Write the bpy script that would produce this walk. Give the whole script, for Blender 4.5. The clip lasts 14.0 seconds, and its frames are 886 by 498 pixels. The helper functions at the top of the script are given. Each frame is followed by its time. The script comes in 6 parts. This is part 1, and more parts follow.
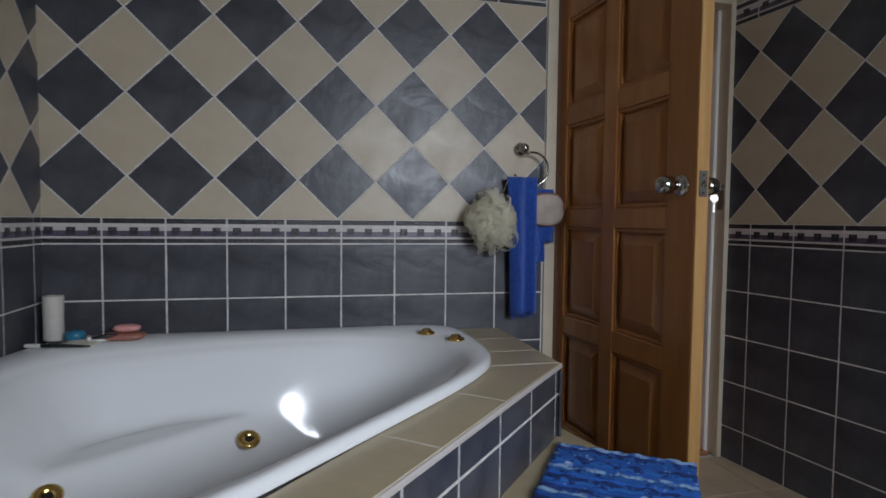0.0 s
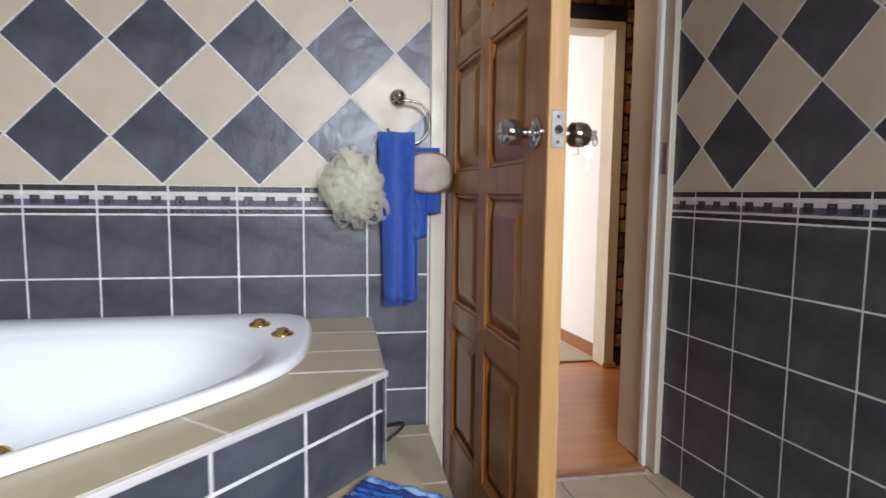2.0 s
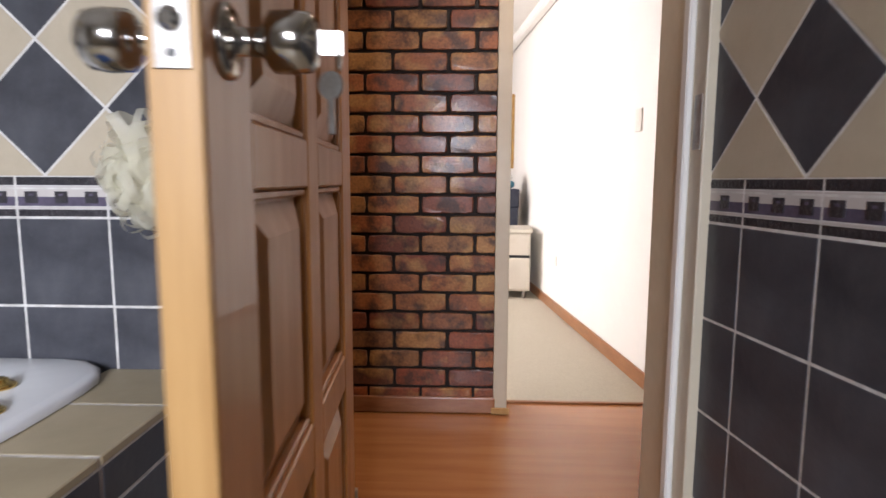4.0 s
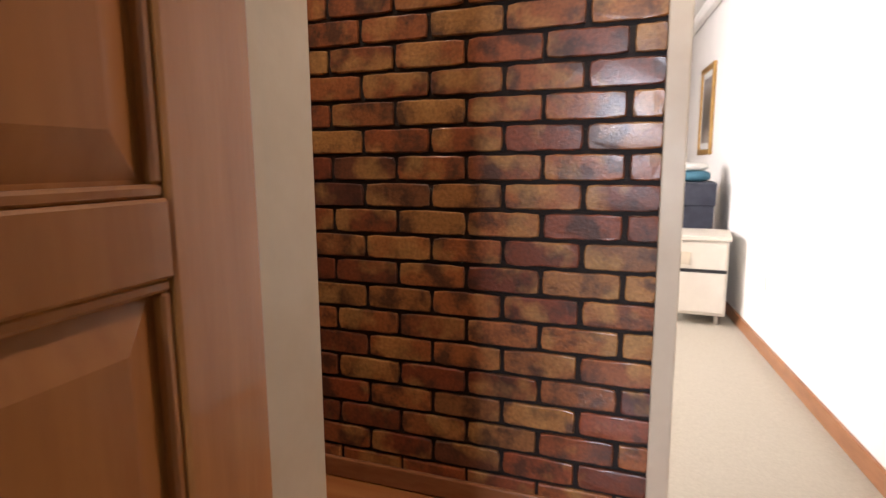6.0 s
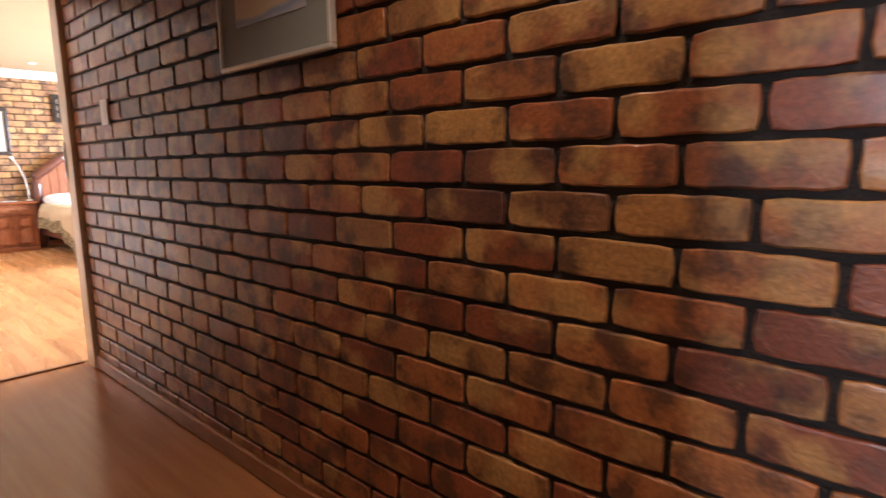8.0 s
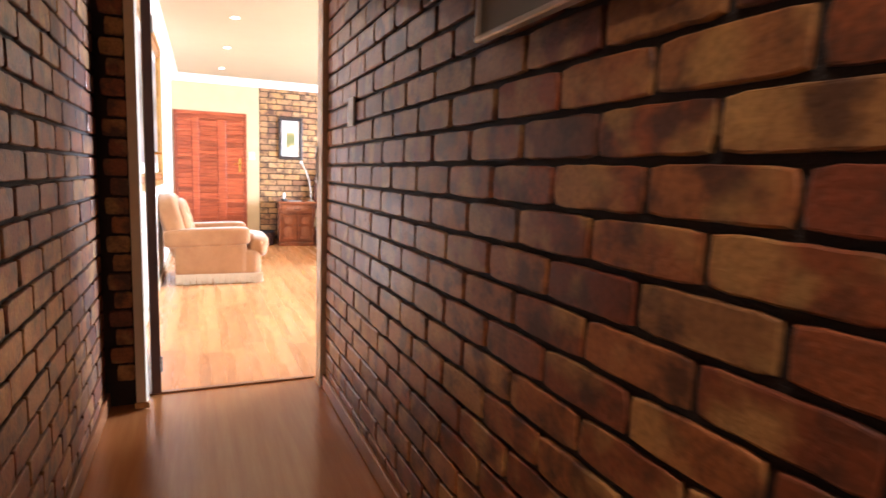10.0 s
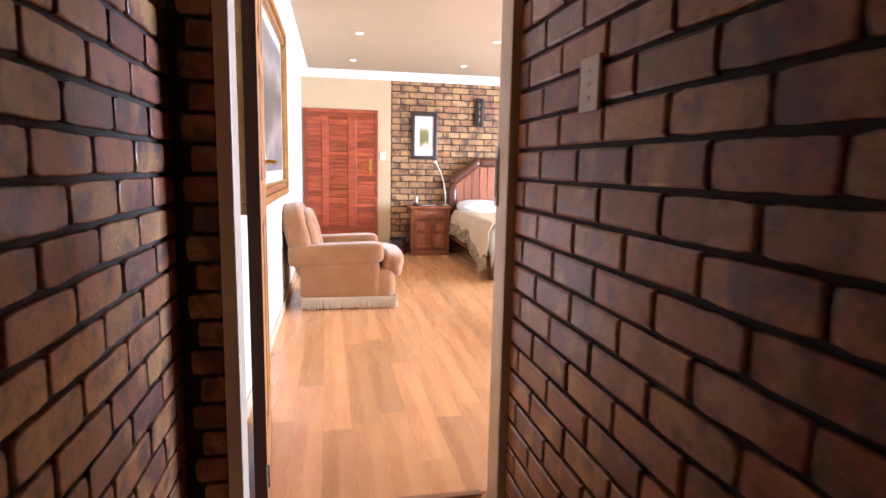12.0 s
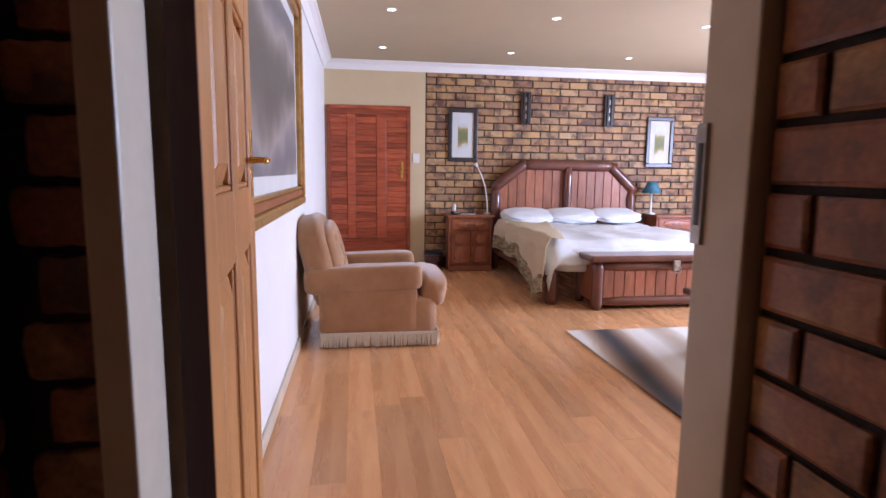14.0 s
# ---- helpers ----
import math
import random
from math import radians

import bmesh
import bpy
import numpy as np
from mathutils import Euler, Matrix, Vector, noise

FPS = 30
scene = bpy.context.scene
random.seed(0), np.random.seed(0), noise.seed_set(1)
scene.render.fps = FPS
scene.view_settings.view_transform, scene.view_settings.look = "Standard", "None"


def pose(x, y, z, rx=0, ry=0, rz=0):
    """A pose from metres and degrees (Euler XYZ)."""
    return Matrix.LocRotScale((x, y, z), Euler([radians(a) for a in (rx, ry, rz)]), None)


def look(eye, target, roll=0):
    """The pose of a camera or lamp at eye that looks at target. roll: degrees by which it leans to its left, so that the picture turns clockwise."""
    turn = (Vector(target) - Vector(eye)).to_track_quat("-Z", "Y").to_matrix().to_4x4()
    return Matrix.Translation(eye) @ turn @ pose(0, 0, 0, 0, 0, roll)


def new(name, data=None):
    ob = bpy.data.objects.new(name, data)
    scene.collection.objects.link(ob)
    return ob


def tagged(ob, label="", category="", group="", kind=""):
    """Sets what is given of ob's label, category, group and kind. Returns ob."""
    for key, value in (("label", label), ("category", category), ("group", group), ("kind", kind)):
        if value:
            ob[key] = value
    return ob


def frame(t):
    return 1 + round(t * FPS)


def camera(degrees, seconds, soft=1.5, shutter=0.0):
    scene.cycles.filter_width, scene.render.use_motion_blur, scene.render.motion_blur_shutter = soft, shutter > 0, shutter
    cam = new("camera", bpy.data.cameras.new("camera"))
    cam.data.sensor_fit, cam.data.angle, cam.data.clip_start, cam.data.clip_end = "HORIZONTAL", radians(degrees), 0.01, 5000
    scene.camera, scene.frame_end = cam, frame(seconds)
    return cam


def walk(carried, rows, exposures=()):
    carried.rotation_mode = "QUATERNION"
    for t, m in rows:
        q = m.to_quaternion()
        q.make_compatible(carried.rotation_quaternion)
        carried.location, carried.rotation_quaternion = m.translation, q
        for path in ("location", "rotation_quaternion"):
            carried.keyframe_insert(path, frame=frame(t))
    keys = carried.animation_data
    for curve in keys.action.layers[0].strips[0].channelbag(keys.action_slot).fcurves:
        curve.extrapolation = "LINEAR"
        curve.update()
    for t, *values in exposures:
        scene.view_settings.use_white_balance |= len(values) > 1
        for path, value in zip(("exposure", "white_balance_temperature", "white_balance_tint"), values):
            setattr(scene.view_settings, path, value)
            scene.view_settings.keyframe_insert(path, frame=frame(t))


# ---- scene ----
cam = camera(75.6, 14.0, shutter=0.5)
# the walk
PATH = [
    (0, (-1.855, -2.211, 1.071), (-1.388, -0.269, 0.97), 0.6),
    (0.5, (-1.709, -2.143, 1.071), (-1.261, -0.196, 0.967), 0.5),
    (1, (-1.574, -2.065, 1.059), (-1.136, -0.118, 0.926), 0.5),
    (1.5, (-1.376, -1.988, 1.058), (-0.974, -0.035, 0.895), 0.5),
    (2, (-1.186, -1.916, 1.048), (-0.84, 0.044, 0.858), 0.6),
    (2.5, (-1.022, -1.785, 1.037), (-0.741, 0.185, 0.828), 0.6),
    (3, (-0.849, -1.648, 1.045), (-0.649, 0.329, 0.82), 0.5),
    (3.2, (-0.779, -1.58, 1.046), (-0.617, 0.4, 0.818), 0.4),
    (5.3, (-0.34, -0.695, 1.122), (-0.831, 1.225, 0.85), -0.2),
    (5.5, (-0.354, -0.633, 1.134), (-0.898, 1.27, 0.851), -0.4),
    (6, (-0.386, -0.424, 1.148), (-1.08, 1.428, 0.851), -0.4),
    (6.5, (-0.434, -0.243, 1.152), (-1.257, 1.554, 0.859), -0.5),
    (7, (-0.449, -0.04, 1.158), (-1.448, 1.668, 0.864), -0.6),
    (7.5, (-0.493, 0.153, 1.175), (-1.664, 1.742, 0.854), -1.0),
    (8, (-0.594, 0.31, 1.145), (-1.928, 1.769, 0.842), -0.8),
    (8.5, (-0.71, 0.435, 1.142), (-2.187, 1.752, 0.856), -0.3),
    (9, (-0.857, 0.563, 1.138), (-2.461, 1.728, 0.867), 0.5),
    (9.2, (-0.92, 0.597, 1.136), (-2.579, 1.683, 0.875), 1.0),
    (11.5, (-2.128, 0.725, 1.191), (-4.057, 1.17, 0.908), 1.2),
    (12, (-2.449, 0.716, 1.21), (-4.389, 1.111, 0.927), 1.1),
    (12.5, (-2.742, 0.73, 1.214), (-4.689, 1.092, 0.933), 1.1),
    (13, (-3.014, 0.736, 1.204), (-4.967, 1.067, 0.925), 0.9),
    (13.5, (-3.236, 0.718, 1.21), (-5.192, 1.032, 0.933), 0.7),
    (14, (-3.456, 0.727, 1.196), (-5.414, 1.032, 0.926), 0.7),
]
walk(cam, [(t, look(eye, target, roll)) for t, eye, target, roll in PATH], exposures=((0, -1.32, 6250, 13), (1.0, -0.75, 6250, 14), (2.0, -0.05, 6250, 16), (3.2, 0.08, 6300, 17), (5.3, -0.1, 6350, 19), (6.5, 0.65, 6300, 19), (7.5, 0.6, 6250, 19), (9.2, 0.68, 6100, 20), (11.5, 0.32, 5850, 22), (12.5, -0.36, 5600, 25), (14, -1.05, 5350, 28)))
# exposure follows the clip's camera as it meets darker and brighter rooms
# ---- light ----
world = bpy.data.worlds.new("sky")
scene.world = world
world.use_nodes = True
wn = world.node_tree.nodes
sky = wn.new("ShaderNodeTexSky")
sky.sky_type = "NISHITA"
sky.sun_disc = False
sky.sun_elevation = radians(38)
sky.sun_rotation = radians(120)
wn["Background"].inputs[1].default_value = 0.12
world.node_tree.links.new(sky.outputs[0], wn["Background"].inputs[0])


def lamp(name, kind, m, watts, color, size=None, size_y=None, spread=180):
    data = bpy.data.lights.new(name, kind)
    data.energy = watts
    data.color = color
    if kind == "AREA":
        data.shape, data.size, data.size_y, data.spread = "RECTANGLE", size, size_y, radians(spread)
    elif kind == "SUN":
        data.angle = radians(0.5)
    else:
        data.shadow_soft_size = size
        if kind == "SPOT":
            data.spot_size, data.spot_blend = radians(spread), 0.8
    ob = new(name, data)
    ob.matrix_world = m
    return ob


DAY = (0.86, 0.93, 1.0)
WARM = (1.0, 0.78, 0.58)
lamp("sun", "SUN", look((-6, 9, 9), (-3, 2, 0)), 3.0, (1.0, 0.95, 0.88))
lamp("bathroom_daylight", "AREA", look((-0.75, -3.28, 1.62), (-1.75, -0.4, 0.35)), 54, DAY, 0.75, 0.75, spread=108)
lamp("room_daylight", "AREA", look((-2.95, 3.3, 1.5), (0.3, 2.7, 1.0)), 120, (1.0, 0.95, 0.92), 1.8, 1.3)
for hx, watts, cone in ((-0.2, 38, 150), (-1.45, 32, 108)):
    lamp("hall_downlight", "SPOT", look((hx, 0.72, 2.405), (hx, 0.73, 0)), watts, WARM, 0.04, spread=cone)
for bx in (-6.87, -8.27, -9.71):
    for by in (1.035, 2.42, 3.79):
        lamp("bedroom_downlight", "SPOT", look((bx, by, 2.465), (bx, by + 0.01, 0)), 6, (1.0, 0.86, 0.68), 0.03, spread=120)
lamp("bedroom_daylight", "AREA", look((-7.2, 6.45, 1.45), (-7.2, 0.4, 0.5)), 700, (0.80, 0.90, 1.0), 2.6, 1.4)

# ---- materials ----


def shader(name, color, rough=0.5, metal=0.0, var=None, scale=8.0, detail=4.0, bump=0.0, bump_scale=60.0, stretch=(1, 1, 1), coords="Object",
           spread=(0.35, 0.65), rough_var=0.0, transmission=0.0, emit=None, rand=0.0, sheen=0.0, coat=0.0):
    """A principled surface with colour variation at a broad scale, grain relief at a fine one."""
    m = bpy.data.materials.new(name)
    m.use_nodes = True
    nt = m.node_tree
    n, l = nt.nodes, nt.links
    p = n["Principled BSDF"]
    p.inputs["Roughness"].default_value = rough
    p.inputs["Metallic"].default_value = metal
    p.inputs["Transmission Weight"].default_value = transmission
    p.inputs["Sheen Weight"].default_value = sheen
    p.inputs["Coat Weight"].default_value = coat
    p.inputs["Base Color"].default_value = (*color, 1)
    if emit:
        p.inputs["Emission Color"].default_value = (*emit[0], 1)
        p.inputs["Emission Strength"].default_value = emit[1]
    tc = n.new("ShaderNodeTexCoord")
    mp = n.new("ShaderNodeMapping")
    mp.inputs["Scale"].default_value = stretch
    l.new(tc.outputs[coords], mp.inputs["Vector"])
    out = None
    if var or rough_var or rand:
        no = n.new("ShaderNodeTexNoise")
        no.inputs["Scale"].default_value = scale
        no.inputs["Detail"].default_value = detail
        no.inputs["Roughness"].default_value = 0.65
        l.new(mp.outputs[0], no.inputs["Vector"])
        rp = n.new("ShaderNodeMapRange")
        rp.inputs[1].default_value, rp.inputs[2].default_value = spread
        l.new(no.outputs["Fac"], rp.inputs[0])
        if var:
            mx = n.new("ShaderNodeMix")
            mx.data_type = "RGBA"
            mx.inputs[6].default_value = (*color, 1)
            mx.inputs[7].default_value = (*var, 1)
            l.new(rp.outputs[0], mx.inputs[0])
            out = mx.outputs[2]
        if rough_var:
            ra = n.new("ShaderNodeMath")
            ra.operation = "MULTIPLY_ADD"
            ra.inputs[1].default_value = rough_var
            ra.inputs[2].default_value = rough
            l.new(rp.outputs[0], ra.inputs[0])
            l.new(ra.outputs[0], p.inputs["Roughness"])
    if rand and out:
        oi = n.new("ShaderNodeObjectInfo")
        hs = n.new("ShaderNodeHueSaturation")
        mr = n.new("ShaderNodeMapRange")
        mr.inputs[3].default_value, mr.inputs[4].default_value = 1 - rand, 1 + rand
        l.new(oi.outputs["Random"], mr.inputs[0])
        l.new(mr.outputs[0], hs.inputs["Value"])
        l.new(out, hs.inputs["Color"])
        out = hs.outputs[0]
    if out:
        l.new(out, p.inputs["Base Color"])
    if bump:
        b2 = n.new("ShaderNodeTexNoise")
        b2.inputs["Scale"].default_value = bump_scale
        b2.inputs["Detail"].default_value = 5
        l.new(mp.outputs[0], b2.inputs["Vector"])
        bn = n.new("ShaderNodeBump")
        bn.inputs["Strength"].default_value = bump
        bn.inputs["Distance"].default_value = 0.01
        l.new(b2.outputs["Fac"], bn.inputs["Height"])
        l.new(bn.outputs[0], p.inputs["Normal"])
    return m


def ramp_shader(name, stops, rough, source="Object Info", patch_scale=9.0, patch=0.55, bump=0.35, bump_scale=90.0, dark=(0.05, 0.022, 0.014), coat=0.0):
    """Fired brick: a body colour picked piece by piece, dark burnt patches and pores over it."""
    m = bpy.data.materials.new(name)
    m.use_nodes = True
    n, l = m.node_tree.nodes, m.node_tree.links
    p = n["Principled BSDF"]
    p.inputs["Roughness"].default_value = rough
    p.inputs["Coat Weight"].default_value = coat
    p.inputs["Coat Roughness"].default_value = 0.2
    src = n.new("ShaderNodeObjectInfo").outputs["Random"] if source == "Object Info" else n.new("ShaderNodeNewGeometry").outputs["Random Per Island"]
    cr = n.new("ShaderNodeValToRGB")
    e = cr.color_ramp.elements
    while len(e) < len(stops):
        e.new(0.5)
    for i, (at, c) in enumerate(stops):
        e[i].position = at
        e[i].color = (*c, 1)
    l.new(src, cr.inputs[0])
    tc = n.new("ShaderNodeTexCoord")
    # every piece samples its own stretch of the noise
    off = n.new("ShaderNodeVectorMath")
    off.operation = "ADD"
    cb = n.new("ShaderNodeCombineXYZ")
    mul = n.new("ShaderNodeMath")
    mul.operation = "MULTIPLY"
    mul.inputs[1].default_value = 97.0
    l.new(src, mul.inputs[0])
    l.new(mul.outputs[0], cb.inputs[0])
    l.new(mul.outputs[0], cb.inputs[2])
    l.new(tc.outputs["Object"], off.inputs[0])
    l.new(cb.outputs[0], off.inputs[1])
    no = n.new("ShaderNodeTexNoise")
    no.inputs["Scale"].default_value = patch_scale
    no.inputs["Detail"].default_value = 6
    no.inputs["Roughness"].default_value = 0.62
    l.new(off.outputs[0], no.inputs["Vector"])
    mr = n.new("ShaderNodeMapRange")
    mr.inputs[1].default_value, mr.inputs[2].default_value = 0.47, 0.60
    mr.inputs[3].default_value, mr.inputs[4].default_value = 0, patch
    l.new(no.outputs["Fac"], mr.inputs[0])
    mx = n.new("ShaderNodeMix")
    mx.data_type = "RGBA"
    l.new(mr.outputs[0], mx.inputs[0])
    l.new(cr.outputs[0], mx.inputs[6])
    mx.inputs[7].default_value = (*dark, 1)
    # paler sandy flashes
    n3 = n.new("ShaderNodeTexNoise")
    n3.inputs["Scale"].default_value = patch_scale * 0.8
    n3.inputs["Detail"].default_value = 3
    sh = n.new("ShaderNodeVectorMath")
    sh.operation = "ADD"
    sh.inputs[1].default_value = (13.7, 4.1, 8.3)
    l.new(off.outputs[0], sh.inputs[0])
    l.new(sh.outputs[0], n3.inputs["Vector"])
    mr3 = n.new("ShaderNodeMapRange")
    mr3.inputs[1].default_value, mr3.inputs[2].default_value = 0.52, 0.66
    mr3.inputs[3].default_value, mr3.inputs[4].default_value = 0, 0.6
    l.new(n3.outputs["Fac"], mr3.inputs[0])
    my = n.new("ShaderNodeMix")
    my.data_type = "RGBA"
    l.new(mr3.outputs[0], my.inputs[0])
    l.new(mx.outputs[2], my.inputs[6])
    my.inputs[7].default_value = (0.50, 0.28, 0.085, 1)
    mx = my
    # fine speckle
    n2 = n.new("ShaderNodeTexNoise")
    n2.inputs["Scale"].default_value = bump_scale
    n2.inputs["Detail"].default_value = 4
    l.new(off.outputs[0], n2.inputs["Vector"])
    mr2 = n.new("ShaderNodeMapRange")
    mr2.inputs[1].default_value, mr2.inputs[2].default_value = 0.3, 0.7
    mr2.inputs[3].default_value, mr2.inputs[4].default_value = 0.72, 1.2
    l.new(n2.outputs["Fac"], mr2.inputs[0])
    hs = n.new("ShaderNodeHueSaturation")
    l.new(mr2.outputs[0], hs.inputs["Value"])
    l.new(mx.outputs[2], hs.inputs["Color"])
    l.new(hs.outputs[0], p.inputs["Base Color"])
    bn = n.new("ShaderNodeBump")
    bn.inputs["Strength"].default_value = bump
    bn.inputs["Distance"].default_value = 0.006
    l.new(n2.outputs["Fac"], bn.inputs["Height"])
    l.new(bn.outputs[0], p.inputs["Normal"])
    return m


BRICKS = ((0.0, (0.143, 0.034, 0.014)), (0.18, (0.269, 0.080, 0.024)), (0.36, (0.336, 0.122, 0.036)), (0.5, (0.193, 0.047, 0.019)), (0.66, (0.386, 0.190, 0.054)), (0.8, (0.109, 0.034, 0.022)), (0.9, (0.286, 0.072, 0.022)), (1.0, (0.370, 0.152, 0.043)))
BRICKS_BED = ((0.0, (0.26, 0.125, 0.055)), (0.25, (0.44, 0.26, 0.11)), (0.5, (0.30, 0.145, 0.065)), (0.75, (0.47, 0.295, 0.135)), (0.9, (0.20, 0.095, 0.05)), (1.0, (0.34, 0.165, 0.07)))
M_BRICK = ramp_shader("varnished_brick", BRICKS, 0.5, patch=0.85, coat=0.32)
M_BRICK_ISLE = ramp_shader("varnished_brick_far", BRICKS, 0.5, "Island", coat=0.3)
M_BRICK_BED = ramp_shader("light_brick", BRICKS_BED, 0.6, "Island", patch_scale=7, patch=0.75)
M_MORTAR = shader("dark_mortar", (0.008, 0.005, 0.0035), 0.7, var=(0.016, 0.009, 0.006), scale=30, bump=0.5, bump_scale=160)
M_PLASTER = shader("cream_plaster", (0.58, 0.46, 0.27), 0.75, var=(0.55, 0.43, 0.25), scale=3, bump=0.08, bump_scale=140)
M_WHITE_WALL = shader("white_paint", (0.80, 0.78, 0.74), 0.7, var=(0.77, 0.75, 0.71), scale=2.5, bump=0.06, bump_scale=150)
M_CEIL = shader("ceiling_paint", (0.50, 0.415, 0.265), 0.8, var=(0.48, 0.40, 0.255), scale=2, bump=0.04, bump_scale=120)
M_FRAME = shader("cream_gloss_paint", (0.62, 0.55, 0.42), 0.35, var=(0.56, 0.49, 0.37), scale=5, bump=0.04, bump_scale=60, rough_var=0.15)
M_CORNICE = shader("cornice_white", (0.82, 0.80, 0.76), 0.6, var=(0.79, 0.77, 0.73), scale=3)
M_TILE_DARK = shader("slate_blue_glazed_tile", (0.040, 0.041, 0.050), 0.3, var=(0.078, 0.080, 0.092), scale=7, detail=9, bump=0.28, bump_scale=16, rough_var=0.2, rand=0.14, spread=(0.38, 0.68))
M_TILE_BEIGE = shader("beige_glazed_tile", (0.50, 0.43, 0.32), 0.35, var=(0.45, 0.38, 0.275), scale=8, detail=6, bump=0.1, bump_scale=22, rough_var=0.12, rand=0.05)
M_GROUT = shader("pale_grout", (0.70, 0.68, 0.65), 0.85, var=(0.50, 0.48, 0.45), scale=30, bump=0.2, bump_scale=200)
M_LIST_WHITE = shader("listello_white", (0.54, 0.50, 0.47), 0.3, var=(0.52, 0.48, 0.45), scale=20)
M_LIST_DARK = shader("listello_dark", (0.022, 0.020, 0.024), 0.3, var=(0.045, 0.04, 0.045), scale=45, bump=0.4, bump_scale=120)
M_LIST_MAUVE = shader("listello_mauve", (0.12, 0.10, 0.15), 0.3, var=(0.07, 0.06, 0.09), scale=35)
M_TUB = shader("white_acrylic", (0.80, 0.81, 0.82), 0.14, var=(0.78, 0.79, 0.80), scale=2, coat=0.15)
M_DOOR = shader("varnished_meranti", (0.41, 0.168, 0.040), 0.32, var=(0.30, 0.105, 0.021), scale=5, detail=7, stretch=(5, 5, 0.5), spread=(0.3, 0.75), bump=0.03, bump_scale=30, rough_var=0.12, rand=0.1, coat=0.25)
M_DOOR_EDGE = shader("pale_pine_edge", (0.46, 0.27, 0.10), 0.42, var=(0.37, 0.20, 0.065), scale=6, detail=6, stretch=(9, 9, 0.5), bump=0.05, bump_scale=40)
M_DOOR_PALE = shader("honey_pine", (0.50, 0.245, 0.075), 0.36, var=(0.38, 0.165, 0.045), scale=5, detail=6, stretch=(9, 9, 0.6), bump=0.05, bump_scale=40, rand=0.08)
M_DOOR_RED = shader("red_stained_pine", (0.40, 0.092, 0.034), 0.3, var=(0.22, 0.040, 0.015), scale=4.5, detail=7, stretch=(1, 3, 9), bump=0.08, bump_scale=40, rand=0.3)
M_LOG = shader("red_brown_log", (0.15, 0.048, 0.028), 0.28, var=(0.075, 0.022, 0.014), scale=5, detail=7, bump=0.12, bump_scale=30, coat=0.4)
M_LOG_BOARD = shader("red_brown_board", (0.36, 0.135, 0.065), 0.36, var=(0.21, 0.066, 0.032), scale=7, detail=7, stretch=(6, 6, 0.8), bump=0.08, bump_scale=40, rand=0.2)
M_NS = shader("carved_red_wood", (0.30, 0.088, 0.030), 0.32, var=(0.16, 0.04, 0.016), scale=8, detail=7, bump=0.1, bump_scale=40, coat=0.3)
M_LAM = shader("beech_laminate", (0.70, 0.375, 0.165), 0.22, var=(0.56, 0.265, 0.105), scale=2.2, detail=4, stretch=(0.4, 5, 5), bump=0.006, bump_scale=25, rough_var=0.08, rand=0.17)
M_LAM_HALL = shader("orange_laminate", (0.44, 0.185, 0.065), 0.22, var=(0.36, 0.14, 0.046), scale=3.0, detail=6, stretch=(0.5, 7, 7), bump=0.02, bump_scale=60, rand=0.06)
M_SKIRT = shader("brown_skirting", (0.34, 0.15, 0.065), 0.28, var=(0.25, 0.10, 0.04), scale=6, stretch=(1, 1, 5))
M_CARPET = shader("cream_carpet", (0.58, 0.53, 0.42), 0.95, var=(0.50, 0.45, 0.35), scale=120, bump=0.8, bump_scale=500)
M_FLOOR_TILE = shader("sand_floor_tile", (0.40, 0.335, 0.25), 0.4, var=(0.34, 0.28, 0.20), scale=6, detail=6, bump=0.06, bump_scale=30, rand=0.05)
M_DECK_TILE = shader("sand_deck_tile", (0.42, 0.35, 0.225), 0.38, var=(0.36, 0.295, 0.185), scale=7, detail=6, bump=0.06, bump_scale=30, rand=0.05)
M_CHROME = shader("chrome", (0.48, 0.46, 0.43), 0.14, 1.0, var=(0.42, 0.40, 0.37), scale=30)
M_GOLD = shader("polished_brass", (0.75, 0.52, 0.18), 0.2, 1.0, var=(0.62, 0.42, 0.14), scale=30)
M_STEEL = shader("worn_steel", (0.45, 0.43, 0.40), 0.35, 1.0, var=(0.3, 0.28, 0.25), scale=40)
M_BLUE = shader("blue_terry_cloth", (0.018, 0.10, 0.50), 0.95, var=(0.012, 0.066, 0.38), scale=60, bump=0.8, bump_scale=420, sheen=0.2)
M_LOOFAH = shader("cream_mesh_sponge", (0.90, 0.87, 0.74), 0.7, var=(0.84, 0.80, 0.64), scale=25, transmission=0.0)
ln, ll = M_LOOFAH.node_tree.nodes, M_LOOFAH.node_tree.links
net_t, net_c, net_a, net_b = ln.new("ShaderNodeBsdfTranslucent"), ln.new("ShaderNodeBsdfTransparent"), ln.new("ShaderNodeMixShader"), ln.new("ShaderNodeMixShader")
net_t.inputs["Color"].default_value = (0.92, 0.90, 0.78, 1)
net_a.inputs[0].default_value, net_b.inputs[0].default_value = 0.5, 0.5
ll.new(ln["Principled BSDF"].outputs[0], net_a.inputs[1])
ll.new(net_t.outputs[0], net_a.inputs[2])
ll.new(net_a.outputs[0], net_b.inputs[1])
ll.new(net_c.outputs[0], net_b.inputs[2])
ll.new(net_b.outputs[0], ln["Material Output"].inputs[0])
M_POUCH = shader("stone_pink_mitt", (0.55, 0.47, 0.41), 0.9, var=(0.42, 0.36, 0.31), scale=20, bump=0.5, bump_scale=250)
M_BINDING = shader("brown_binding", (0.22, 0.11, 0.08), 0.8, var=(0.17, 0.08, 0.06), scale=30)
